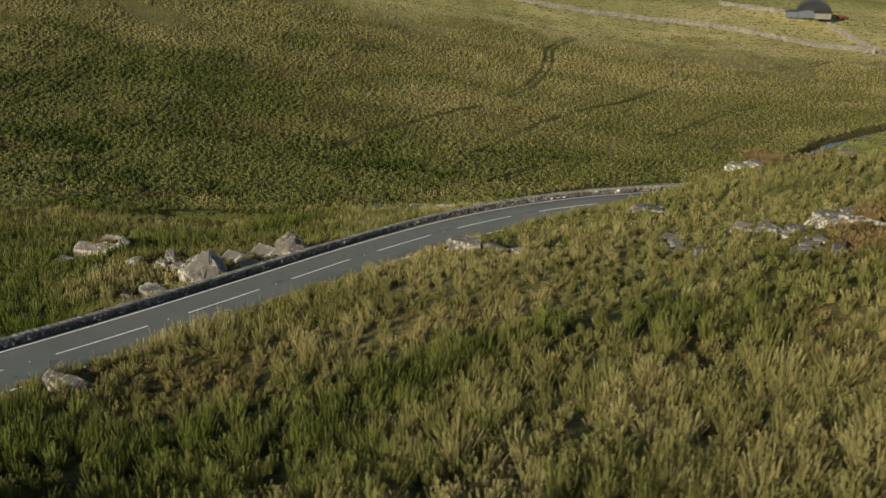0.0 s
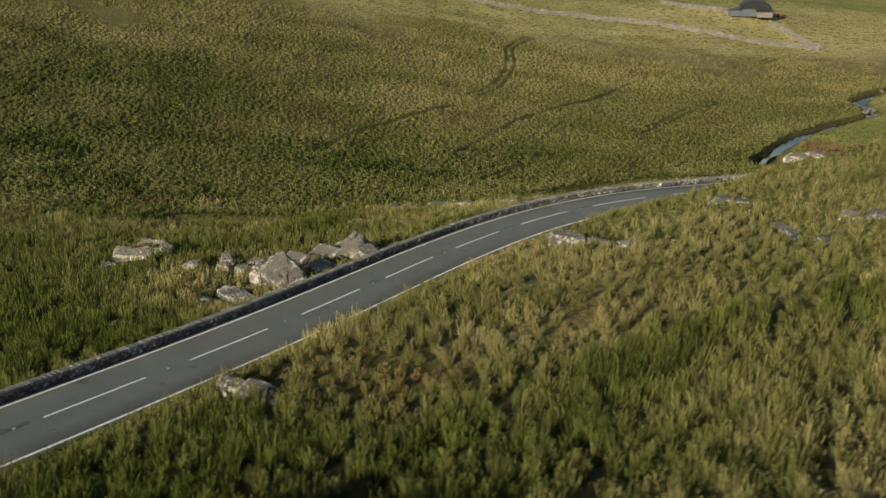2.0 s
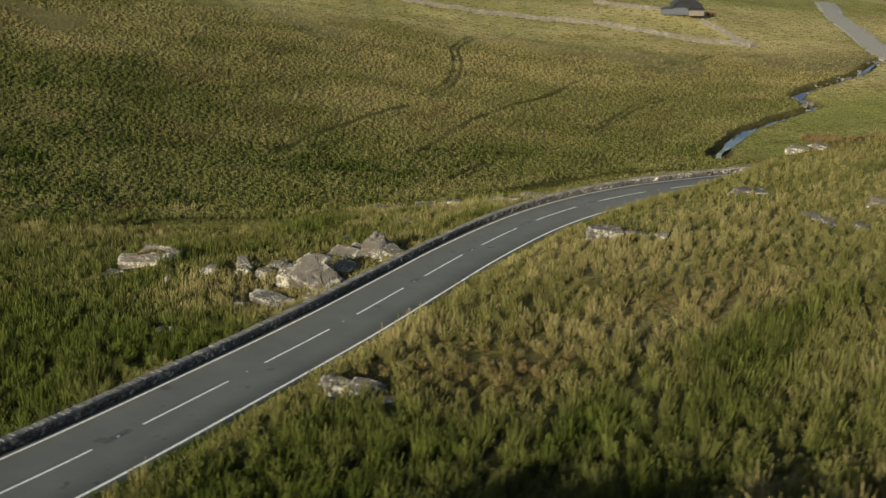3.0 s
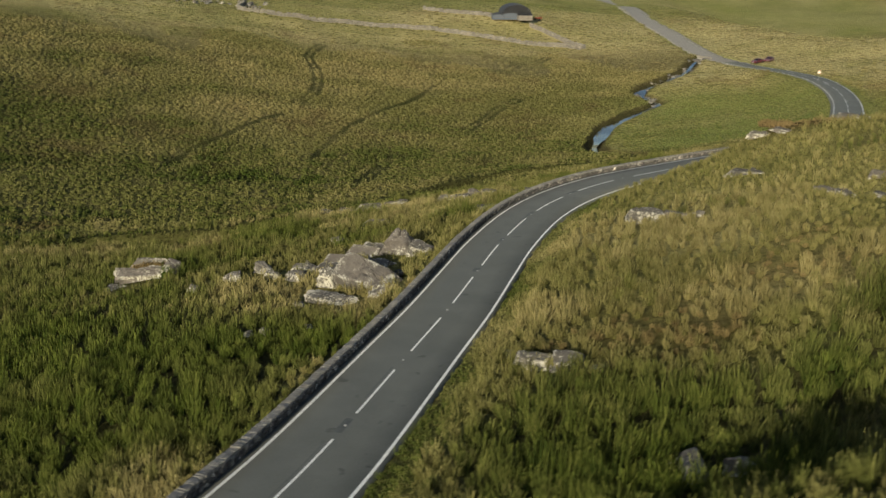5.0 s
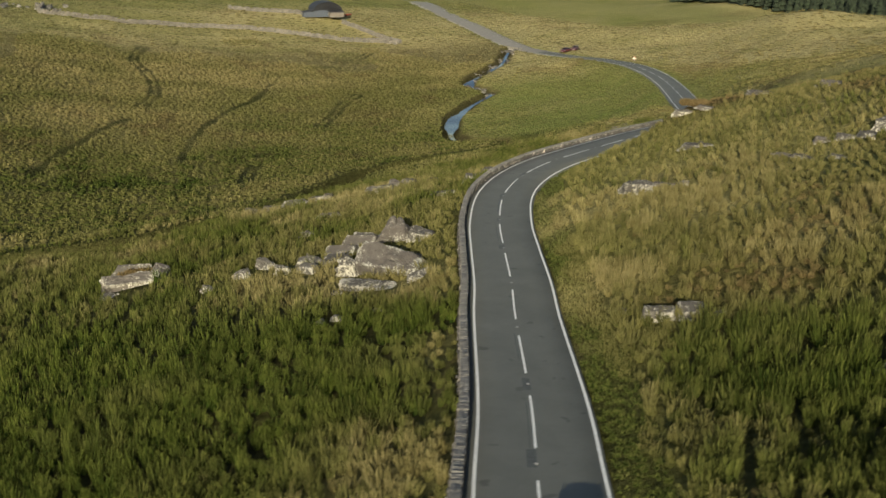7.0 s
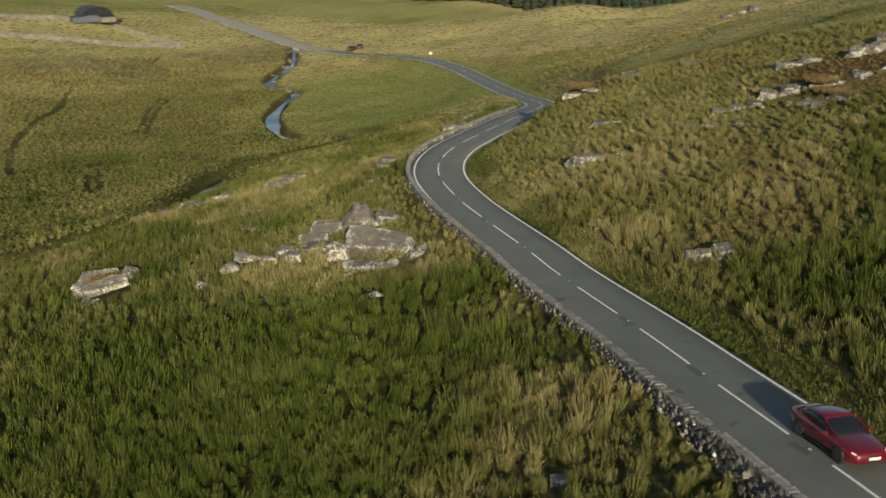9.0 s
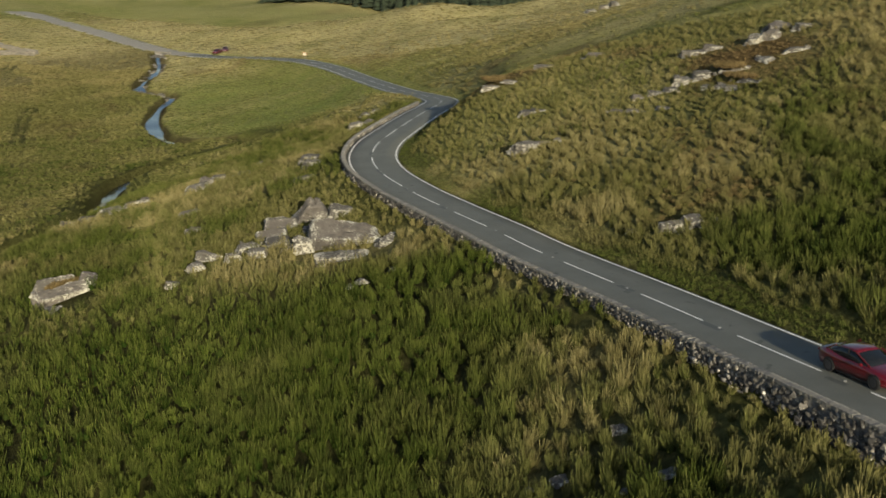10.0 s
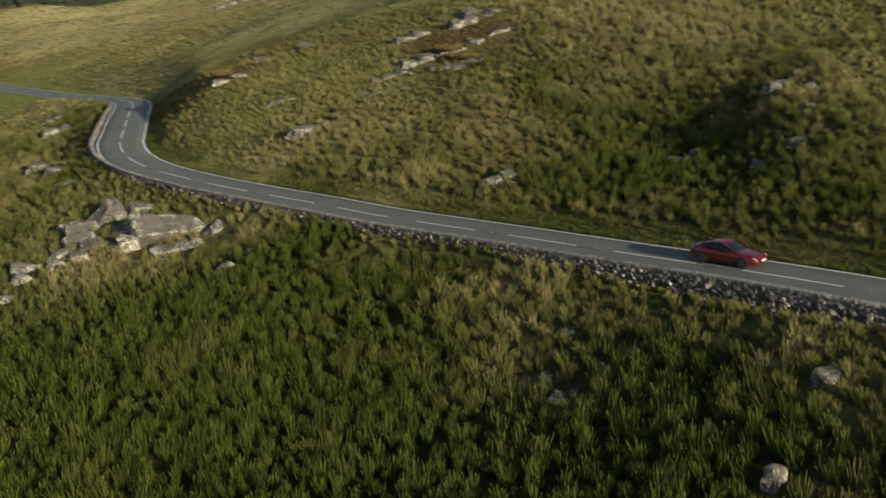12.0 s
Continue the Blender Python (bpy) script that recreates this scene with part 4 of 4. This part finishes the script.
def plant(x0, x1, y0, y1, gap, seed, count, width, segments, size=1.0, skip=None, spread=0.4, straw=1.2, heart=0.45, green=1.15, pure=0.5, foot=0.55):
    x, y, d, side = scatter(x0, x1, y0, y1, gap, seed)
    if skip is not None:
        k = ~skip(x, y)
        x, y, d, side = x[k], y[k], d[k], side[k]
    z = ground(x, y)
    share = growth(x, y)
    r = np.random.RandomState(seed + 1)
    score = {"green": share["green"] * green, "straw": share["straw"] * straw, "brown": share["brown"] * 1.2, "olive": 0.42 + 0 * x}
    names = list(score)
    pick = np.argmax(np.stack([score[k] + r.normal(0, 0.14, len(x)) for k in names]), 0)
    scale = 0.48 + 0.5 * lumps(x, y, 3.1, 5) + 0.65 * r.rand(len(x))
    verge = (d < 3.4 + 2.4 * lumps(x, y, 2.5, 2)) & (side < 0)
    scale *= np.where((side > 0) & (x < 46), 0.62 + 0.38 * smooth(4.0, 6.0, d), 1.0)
    scale *= np.where(verge, 0.5, 1.0) * (1 - 0.6 * share["meadow"])
    scale *= 1 - 0.55 * smooth(7.0, 3.5, nearest(STREAM_LINE, x, y)[1]) * smooth(150, 145, y)
    scale *= 1 - 0.3 * smooth(-14, -4, x) * smooth(36, 44, y) * smooth(110, 95, y) * (side < 0)
    thin = r.rand(len(x)) < 0.72 + 0.5 * lumps(x, y, 2.3, 6)
    tint = {k: np.clip(share[k] * (1 - pure) + pure * (pick == n) * r.uniform(0.7, 1.1, len(x)), 0, 1) for n, k in enumerate(names[:3])}
    tint["meadow"] = np.where(verge, 0.25, share["meadow"])
    tint["green"] = np.where(verge, 0.8, tint["green"])
    for n, kind in enumerate(names):
        name, tall, lean, loose, label = SPECIES[kind]
        on = (pick == n) & thin
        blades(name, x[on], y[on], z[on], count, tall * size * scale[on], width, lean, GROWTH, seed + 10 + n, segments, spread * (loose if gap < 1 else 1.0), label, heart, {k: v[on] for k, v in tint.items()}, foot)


def heather_cap(x, y, z, rx, ry, seed):
    r = np.random.RandomState(seed)
    n = 90
    a, q = r.uniform(0, 2 * np.pi, n), np.sqrt(r.rand(n))
    return blades("heather", x + np.cos(a) * q * rx, y + np.sin(a) * q * ry, np.full(n, z), 26, r.uniform(0.3, 0.55, n), 0.05, 0.6, GROWTH, seed, 1, 0.7, "dark brown heather growing on the boulder", 0.34, {"brown": np.full(n, 0.9)})


def near_zone(x, y):
    return (x > -64) & (x < 12) & (y > 14) & (y < 62)


def beyond_stream(x, y):
    """Where short turf takes over from the rushes."""
    bank = np.interp(y, STREAM_LINE[::-1, 1], STREAM_LINE[::-1, 0])
    return ((x > -64) & (x < 46) & (y < 125)) | ((x >= 46) & (y < 141)) | ((y > 140) & (x > bank - 2)) | ((y > 222) & (lumps(x, y, 18, 3) * 75 < y - 222))


def right_verge(x, y):
    k, d = nearest(ROAD_LINE, x, y)
    return ((x - ROAD_LINE[k, 0]) * LEFT[k, 0] + (y - ROAD_LINE[k, 1]) * LEFT[k, 1] < 0) & (d < 5.0)


def short_turf(x, y):
    return ~beyond_stream(x, y) | (x < 46) & (y < 125)


def build_growth():
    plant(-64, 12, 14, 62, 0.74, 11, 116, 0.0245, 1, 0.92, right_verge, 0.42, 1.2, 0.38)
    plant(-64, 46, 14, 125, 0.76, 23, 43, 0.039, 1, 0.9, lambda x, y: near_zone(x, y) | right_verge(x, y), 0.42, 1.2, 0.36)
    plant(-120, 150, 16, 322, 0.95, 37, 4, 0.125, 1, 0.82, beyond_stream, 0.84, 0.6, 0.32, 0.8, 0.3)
    plant(-62, 46, 10, 104, 0.36, 71, 30, 0.022, 1, 0.55, lambda x, y: ~right_verge(x, y), 0.9, 1.0, 0.1, 1.15, 0.3, 1.0)
    plant(-115, -36, -35, 16, 1.0, 43, 16, 0.07, 1, 1.0, lambda x, y: (x > -64) & (y > 14), 0.5, 1.0, 0.38)
    plant(-36, 100, -25, 14.2, 1.0, 51, 16, 0.07, 1, 1.0, None, 0.5, 1.0, 0.38)
    plant(40, 134, 100, 222, 1.35, 61, 5, 0.09, 1, 0.62, lambda x, y: short_turf(x, y) | (nearest(ROAD_LINE, x, y)[1] > 60), 0.85, 0.8, 0.4, 0.8, 0.15)
    plant(-40, 330, 16, 420, 2.7, 57, 5, 0.12, 1, 0.6, short_turf, 1.3, 0.8, 0.35, 0.8, 0.1)
    heather_cap(-33.5, 87.2, -7.7, 1.5, 0.55, 77)
    heather_cap(21.4, 50.4, float(ground(21.4, 50.4)[0]) + 0.3, 2.2, 1.6, 78)
    heather_cap(19.2, 48.6, float(ground(19.2, 48.6)[0]) + 0.1, 1.8, 1.8, 79)
    heather_cap(22.3, 78.6, float(ground(22.3, 78.6)[0]) + 0.3, 1.6, 1.6, 80)


# ---- red car ----
def loft(name, stations, mat, parent, label="", cap=True):
    """A skin over cross-sections, each a list of (y, z) on one side from the bottom middle to the top middle, at x; mirrored."""
    bm = bmesh.new()
    rings = []
    for x, half in stations:
        ring = [bm.verts.new((x, y, z)) for y, z in half]
        ring += [bm.verts.new((x, -y, z)) for y, z in reversed(half[1:-1])]
        rings.append(ring)
    n = len(rings[0])
    for a, b in zip(rings, rings[1:]):
        for k in range(n):
            bm.faces.new((a[k], a[(k + 1) % n], b[(k + 1) % n], b[k]))
    if cap:
        bm.faces.new(rings[0][::-1])
        bm.faces.new(rings[-1])
    bmesh.ops.recalc_face_normals(bm, faces=bm.faces[:])
    ob = part(name, bm, mat, parent, label)
    shade_smooth(ob.data)
    return ob


def box(name, size, at, mat, parent, label="", bevel=0.015, turn=(0, 0, 0)):
    bm = bmesh.new()
    bmesh.ops.create_cube(bm, size=1.0, matrix=Matrix.Diagonal((*size, 1)))
    if bevel:
        bmesh.ops.bevel(bm, geom=bm.edges[:], offset=min(bevel, min(size) * 0.4), segments=2, affect="EDGES")
    bm.transform(pose(*at, *turn))
    return part(name, bm, mat, parent, label)


def spun(name, profile, mat, parent, at, label="", steps=24):
    """A turned part about the y axis from (radius, y) points."""
    bm = bmesh.new()
    rings = []
    for k in range(steps):
        t = 2 * math.pi * k / steps
        rings.append([bm.verts.new((r * math.cos(t) + at[0], y + at[1], r * math.sin(t) + at[2])) for r, y in profile])
    for k in range(steps):
        a, b = rings[k], rings[(k + 1) % steps]
        for q in range(len(profile) - 1):
            bm.faces.new((a[q], a[q + 1], b[q + 1], b[q]))
    bm.faces.new([r[0] for r in rings])
    bm.faces.new([r[-1] for r in rings][::-1])
    bmesh.ops.recalc_face_normals(bm, faces=bm.faces[:])
    return part(name, bm, mat, parent, label)


def body_section(w, low, top, crown=0.03):
    return [(0, low), (w * 0.8, low), (w * 0.95, low + 0.06), (w, low + (top - low) * 0.4), (w * 0.985, low + (top - low) * 0.72), (w * 0.93, top - 0.05), (w * 0.8, top), (w * 0.4, top + crown * 0.8), (0, top + crown)]


def build_car(x, y, z, yaw, tilt):
    red, n, l, b = material("red_car_paint", 0.28)
    b.inputs["Base Color"].default_value = (0.1, 0.002, 0.006, 1)
    b.inputs["Coat Weight"].default_value, b.inputs["Coat Roughness"].default_value = 1.0, 0.05
    glass, n, l, b = material("tinted_glass", 0.05)
    b.inputs["Base Color"].default_value = (0.012, 0.014, 0.016, 1)
    black, rubber = plain("black_trim", (0.012, 0.012, 0.013), 0.5), plain("tyre_rubber", (0.02, 0.02, 0.02), 0.85)
    alloy, lamp = plain("alloy", (0.09, 0.09, 0.095), 0.4, 0.7), plain("lamp_lens", (0.75, 0.75, 0.72), 0.1)
    tail, plate = plain("tail_lens", (0.30, 0.01, 0.01), 0.15), plain("plate_white", (0.75, 0.75, 0.7), 0.5)
    car = tagged(new("car"), "glossy dark red saloon car driving on the road", "car")
    loft("body", [(2.32, body_section(0.60, 0.32, 0.60)), (2.22, body_section(0.74, 0.24, 0.68)), (2.0, body_section(0.85, 0.20, 0.75)), (1.55, body_section(0.92, 0.18, 0.83)),
                  (0.95, body_section(0.93, 0.18, 0.92)), (0.1, body_section(0.93, 0.18, 0.95)), (-0.9, body_section(0.94, 0.18, 0.98)), (-1.6, body_section(0.93, 0.19, 1.02)),
                  (-2.05, body_section(0.88, 0.24, 1.04)), (-2.25, body_section(0.80, 0.30, 1.0)), (-2.33, body_section(0.66, 0.38, 0.86))], red, car)

    def cabin(w, top, low=0.9, f=0.78):
        return [(0, low), (w, low), (w * (1 - (1 - f) * 0.5), low + (top - low) * 0.55), (w * f, top - 0.03), (w * f * 0.8, top), (0, top + 0.02)]

    loft("cabin_glass", [(1.0, cabin(0.80, 0.94)), (0.62, cabin(0.82, 1.12)), (0.12, cabin(0.84, 1.35)), (-0.35, cabin(0.85, 1.40)), (-0.9, cabin(0.84, 1.38)), (-1.45, cabin(0.80, 1.22)), (-1.95, cabin(0.72, 1.03))],
         glass, car, "dark tinted windows")

    def lid(w, z0):
        return [(0, z0 - 0.03), (w * 0.99, z0 - 0.06), (w, z0 - 0.03), (w * 0.8, z0 + 0.012), (0, z0 + 0.035)]

    loft("roof", [(0.14, lid(0.66, 1.35)), (-0.1, lid(0.68, 1.395)), (-0.4, lid(0.68, 1.41)), (-0.9, lid(0.67, 1.39)), (-1.25, lid(0.64, 1.31))], red, car)
    for side in (1, -1):
        for px, pz, ln, ang in ((0.56, 1.14, 1.02, 27), (-1.55, 1.17, 0.85, -28), (-0.35, 1.17, 0.5, 82)):
            box("pillar", (ln, 0.06, 0.07), (px, side * 0.735, pz), red if ang != 82 else black, car, turn=(side * 14, ang, 0))
        box("wing_mirror", (0.14, 0.2, 0.13), (0.66, side * 1.0, 0.98), red, car, bevel=0.04)
        box("headlight", (0.24, 0.26, 0.06), (2.1, side * 0.62, 0.66), lamp, car, "bright white headlight", 0.04, (0, 12, -side * 22))
        box("tail_light", (0.12, 0.4, 0.13), (-2.23, side * 0.6, 0.86), tail, car, "red tail light", 0.03, (0, 0, side * 16))
        box("door_handle", (0.16, 0.03, 0.03), (-0.35, side * 0.93, 0.82), red, car)
        box("sill", (2.0, 0.06, 0.1), (0.05, side * 0.9, 0.22), black, car)
        for wx in (1.42, -1.4):
            spun("wheel_arch", [(0.37, -0.03), (0.37, 0.03)], black, car, (wx, side * 0.915, 0.37))
            wheel = spun("wheel", [(0.22, -0.11), (0.30, -0.115), (0.335, -0.09), (0.34, 0), (0.335, 0.09), (0.30, 0.115), (0.22, 0.11)], rubber, car, (wx, side * 0.85, 0.34), "black tyre")
            spun("rim", [(0.03, -0.12), (0.2, -0.112), (0.225, -0.1), (0.225, 0.1), (0.2, 0.112), (0.03, 0.12)], alloy, wheel, (wx, side * 0.85, 0.34), "alloy wheel rim")
    box("grille", (0.06, 0.32, 0.3), (2.3, 0, 0.46), black, car, "black shield grille")
    box("lower_intake", (0.06, 1.1, 0.12), (2.24, 0, 0.3), black, car)
    box("number_plate", (0.02, 0.5, 0.11), (2.34, 0.1, 0.46), plate, car, "blank white plate")
    box("number_plate", (0.02, 0.5, 0.11), (-2.335, 0, 0.6), plate, car)
    box("rear_bumper", (0.12, 1.3, 0.2), (-2.28, 0, 0.36), black, car, bevel=0.04)
    car.matrix_world = pose(x, y, z, 0, tilt, yaw) @ Matrix.Scale(0.95, 4)
    return car


car_s = float(nearest(ROAD_LINE, np.array([-38.8]), np.array([26.0]))[0][0]) * STEP
p, q = on_road(car_s, -1.15), on_road(car_s - 2.0, -1.15)
car = build_car(p[0], p[1], p[2] + 0.005, math.degrees(math.atan2(q[1] - p[1], q[0] - p[0])), -math.degrees(math.atan2(q[2] - p[2], 2.0)))
for cx, cy, turn in ((142.6, 243.0, 200), (147.6, 244.5, 215)):
    other = copy_thing(car, pose(cx, cy, float(ground(cx, cy)[0]) + 0.02, 0, 0, turn))
    tagged(other, "dark red car parked on the verge beside the far road")


# ---- far buildings, walls and sign ----
def build_barn(x, y, yaw):
    """A barrel-roofed shed, its gable towards +x, with a stone lean-to and a low dark one."""
    z = float(ground(x, y)[0])
    slate, stone, dark = plain("dark_barn_sheeting", (0.03, 0.032, 0.038), 0.6, 0.0, 0.25, 1.5), stone_material("barn_stone", (0.34, 0.31, 0.26), (0.5, 0.48, 0.42)), plain("barn_door", (0.07, 0.085, 0.11), 0.7, 0, 0.2)
    barn = tagged(new("barn"), "stone farm barn with a dark rounded roof", "barn")
    for size, at in (((9.0, 0.4, 2.0), (0, -4.3, 0.9)), ((9.0, 0.4, 2.0), (0, 4.3, 0.9)), ((0.4, 8.2, 2.0), (-4.3, 0, 0.9)), ((0.4, 8.2, 2.0), (4.3, 0, 0.9))):
        box("wall", size, at, dark, barn, bevel=0.04)
    prof = [(4.8 * math.cos(math.radians(a)), 1.8 + 2.9 * math.sin(math.radians(a))) for a in range(0, 181, 12)]
    bm = bmesh.new()
    ends = [[bm.verts.new((ex, py, pz)) for py, pz in prof] for ex in (-4.8, 4.8)]
    low = [[bm.verts.new((ex, py * 0.97, pz - 0.12)) for py, pz in prof] for ex in (-4.8, 4.8)]
    for a, b in ((ends[0], ends[1]), (low[1], low[0])):
        for k in range(len(prof) - 1):
            bm.faces.new((a[k], a[k + 1], b[k + 1], b[k]))
    for a, b in zip(ends, low):
        for k in range(len(prof) - 1):
            bm.faces.new((a[k], b[k], b[k + 1], a[k + 1]))
    bmesh.ops.recalc_face_normals(bm, faces=bm.faces[:])
    part("roof", bm, slate, barn, "dark rounded sheet roof")
    for ex in (-4.25, 4.25):
        bm = bmesh.new()
        bm.faces.new([bm.verts.new((ex, py * 0.93, pz * 0.97)) for py, pz in prof])
        bmesh.ops.solidify(bm, geom=bm.faces[:], thickness=0.15)
        part("gable", bm, slate, barn)
    box("door", (0.12, 2.6, 2.1), (4.56, -2.0, 1.05), dark, barn, "grey-blue double door")
    box("lean_to_wall", (4.0, 3.4, 1.7), (2.6, -6.3, 0.8), dark, barn)
    box("lean_to_roof", (4.4, 3.9, 0.16), (2.6, -6.3, 1.85), slate, barn, turn=(10, 0, 0))
    box("annexe_wall", (3.0, 4.6, 1.7), (6.1, 2.4, 0.8), stone, barn, "pale stone annexe")
    box("annexe_roof", (3.2, 4.9, 0.14), (6.1, 2.4, 1.75), slate, barn, turn=(0, 8, 0))
    barn.matrix_world = pose(x, y, z, 0, 0, yaw)


def build_trailer(x, y, yaw):
    z = float(ground(x, y)[0])
    orange, rubber = plain("orange_paint", (0.3, 0.07, 0.03), 0.5, 0, 0.15), plain("trailer_tyre", (0.02, 0.02, 0.02), 0.9)
    t = tagged(new("farm_trailer"), "orange farm trailer parked beside the barn", "trailer")
    box("bed", (2.6, 1.5, 0.5), (0, 0, 0.95), orange, t, bevel=0.05)
    box("drawbar", (1.3, 0.1, 0.1), (2.2, 0, 0.6), orange, t)
    for wy in (-0.85, 0.85):
        spun("wheel", [(0.1, -0.1), (0.36, -0.1), (0.38, 0), (0.36, 0.1), (0.1, 0.1)], rubber, t, (-0.3, wy, 0.38))
    t.matrix_world = pose(x, y, z, 0, 0, yaw)


FIELDSTONE = stone_material("field_stone", (0.26, 0.243, 0.21), (0.34, 0.32, 0.28), 0.56, 1.1, 3.6, 0.85)


def field_wall(points, tall, thick, seed, label="dry-stone field wall of pale grey stone"):
    rng = random.Random(seed)
    kinds = variants(5, (0.75, 0.45, 0.42), 500 + seed, 0.0)
    line = glide([(x, y) for x, y in points], 0.5)
    t = np.gradient(line, axis=0)
    places, picks = [], []
    for (x, y), (tx, ty), z in zip(line, t, ground(line[:, 0], line[:, 1])):
        yaw = math.degrees(math.atan2(ty, tx))
        h = 0.15
        top = tall * rng.uniform(0.8, 1.05)
        while h < top:
            w = thick * (1 - 0.35 * h / tall) / 2
            for side in (-1, 1):
                places.append(pose(x - ty * 2 * side * w * 0.7 + rng.uniform(-0.06, 0.06), y + tx * 2 * side * w * 0.7, z + h, rng.uniform(-10, 10), rng.uniform(-10, 10), yaw + rng.uniform(-15, 15)))
                picks.append(rng.choice(kinds))
            h += 0.34
    return tagged(new("field_wall", joined("field_wall", places, picks, FIELDSTONE)), label, "stone wall", "field walls", "structure")


def build_sign(x, y, yaw):
    z = float(ground(x, y)[0])
    steel, white, redp = plain("sign_post_steel", (0.35, 0.35, 0.35), 0.5, 0.6), plain("sign_white", (0.7, 0.69, 0.56), 0.4), plain("sign_red", (0.45, 0.02, 0.02), 0.4)
    s = tagged(new("road_sign"), "white triangular road sign with a red border on a post", "road sign")
    spun_post = bmesh.new()
    bmesh.ops.create_cone(spun_post, cap_ends=True, segments=12, radius1=0.045, radius2=0.045, depth=2.6, matrix=Matrix.Translation((0, 0, 1.3)))
    part("post", spun_post, steel, s)
    for name, r, d, mat, off in (("border", 0.56, 0.02, redp, 0.05), ("face", 0.47, 0.02, white, 0.066)):
        bm = bmesh.new()
        bmesh.ops.create_cone(bm, cap_ends=True, segments=3, radius1=r, radius2=r, depth=d, matrix=pose(0, -off, 2.3, 90, 0, 0) @ pose(0, 0, 0, 0, 0, 0))
        part(name, bm, mat, s)
    s.matrix_world = pose(x, y, z - 0.05, 0, 0, yaw)


def build_bridge(x, y, yaw):
    """A small stone culvert under the far road."""
    z = float(ROAD_LINE[nearest(ROAD_LINE, np.array([x]), np.array([y]))[0][0], 2]) - 2.5
    br = tagged(new("culvert"), "small stone culvert where the stream passes under the road", "bridge")
    bm = bmesh.new()
    arch = [(1.3 * math.cos(math.radians(a)), 0.9 + 1.0 * math.sin(math.radians(a))) for a in range(0, 181, 20)]
    outer = [(3.4, -0.4), (3.4, 2.6), (-3.4, 2.6), (-3.4, -0.4)]
    ring = [(1.3, -0.4), *arch, (-1.3, -0.4)]
    loop = [bm.verts.new((a, 0, b)) for a, b in [outer[0], outer[1], outer[2], outer[3], *ring[::-1]]]
    bm.faces.new(loop)
    bmesh.ops.solidify(bm, geom=bm.faces[:], thickness=0.6)
    part("headwall", bm, FIELDSTONE, br)
    box("parapet", (7.0, 0.7, 0.3), (0, 0.1, 2.75), FIELDSTONE, br, bevel=0.06)
    box("culvert_floor", (2.6, 4.0, 0.1), (0, 2.2, -0.3), MORTAR, br)
    for sx in (-1.45, 1.45):
        box("culvert_side", (0.3, 4.0, 2.2), (sx, 2.3, 0.7), MORTAR, br)
    box("culvert_roof", (3.0, 4.0, 0.3), (0, 2.3, 2.0), MORTAR, br)
    br.matrix_world = pose(x, y, z, 0, 0, yaw)


def build_forest():
    """Far plantation of dark conifers, joined."""
    rng = np.random.RandomState(9)
    vs, fs, at = [], [], 0
    for _ in range(1500):
        u, v = rng.rand(2)
        x, y = 432 + 60 * (v - 0.45) ** 2 + 150 * u, 325 + 185 * v + 15 * u
        z, h = float(land(x, y)), rng.uniform(8, 14)
        w = h * rng.uniform(0.22, 0.32)
        for lv in range(4):
            r0, z0, z1 = w * (1 - lv * 0.22), z + h * (0.1 + lv * 0.2), z + h * (0.42 + lv * 0.195)
            k = 7
            ang = np.linspace(0, 2 * np.pi, k, endpoint=False) + rng.rand()
            rr = r0 * rng.uniform(0.7, 1.1, k)
            vs.append(np.concatenate([np.stack([x + np.cos(ang) * rr, y + np.sin(ang) * rr, np.full(k, z0) + rng.uniform(-0.4, 0.4, k)], 1), [[x, y, z1]]]))
            fs.append(np.array([[at + q, at + (q + 1) % k, at + k] for q in range(k)]))
            at += k + 1
    m = plain("conifer_needles", (0.022, 0.034, 0.016), 0.95, 0, 0.4, 0.3)
    tagged(new("plantation", grid_mesh("plantation", np.concatenate(vs), np.concatenate(fs), m)), "dark conifer plantation at the far end of the valley", "forest", kind="stuff")


build_barn(101, 318, 255)
build_trailer(109, 317, 30)
field_wall([(15.4, 337), (12.3, 315), (43, 310.4), (59.4, 307.5), (74, 299.5), (87.5, 290.1), (99.8, 284.6), (106.5, 280.5)], 1.35, 1.0, 1)
field_wall([(102.8, 309), (105.6, 297), (108.5, 282)], 1.35, 1.0, 2)
field_wall([(94, 321), (88, 333), (80, 350)], 1.3, 1.0, 3)
for n in range(40):
    rng = random.Random(3300 + n)
    u = rng.random()
    x, y, w = -14 + 40 * u + rng.uniform(-3, 3), 322 + 14 * u + rng.uniform(-5, 5), rng.uniform(0.8, 2.4)
    rock("rock", x, y, (w, w * 0.7, w * 0.7), rng.uniform(0, 180), 3400 + n, 0.2, label="tumbled stone of a ruined sheepfold on the far slope", group="sheepfold ruin")
build_sign(119.5, 189.5, -40)
build_bridge(136.6, 260.5, 95)
build_forest()

# ---- pieces of the wall, water and growth ----
build_wall()
build_stream()
build_growth()
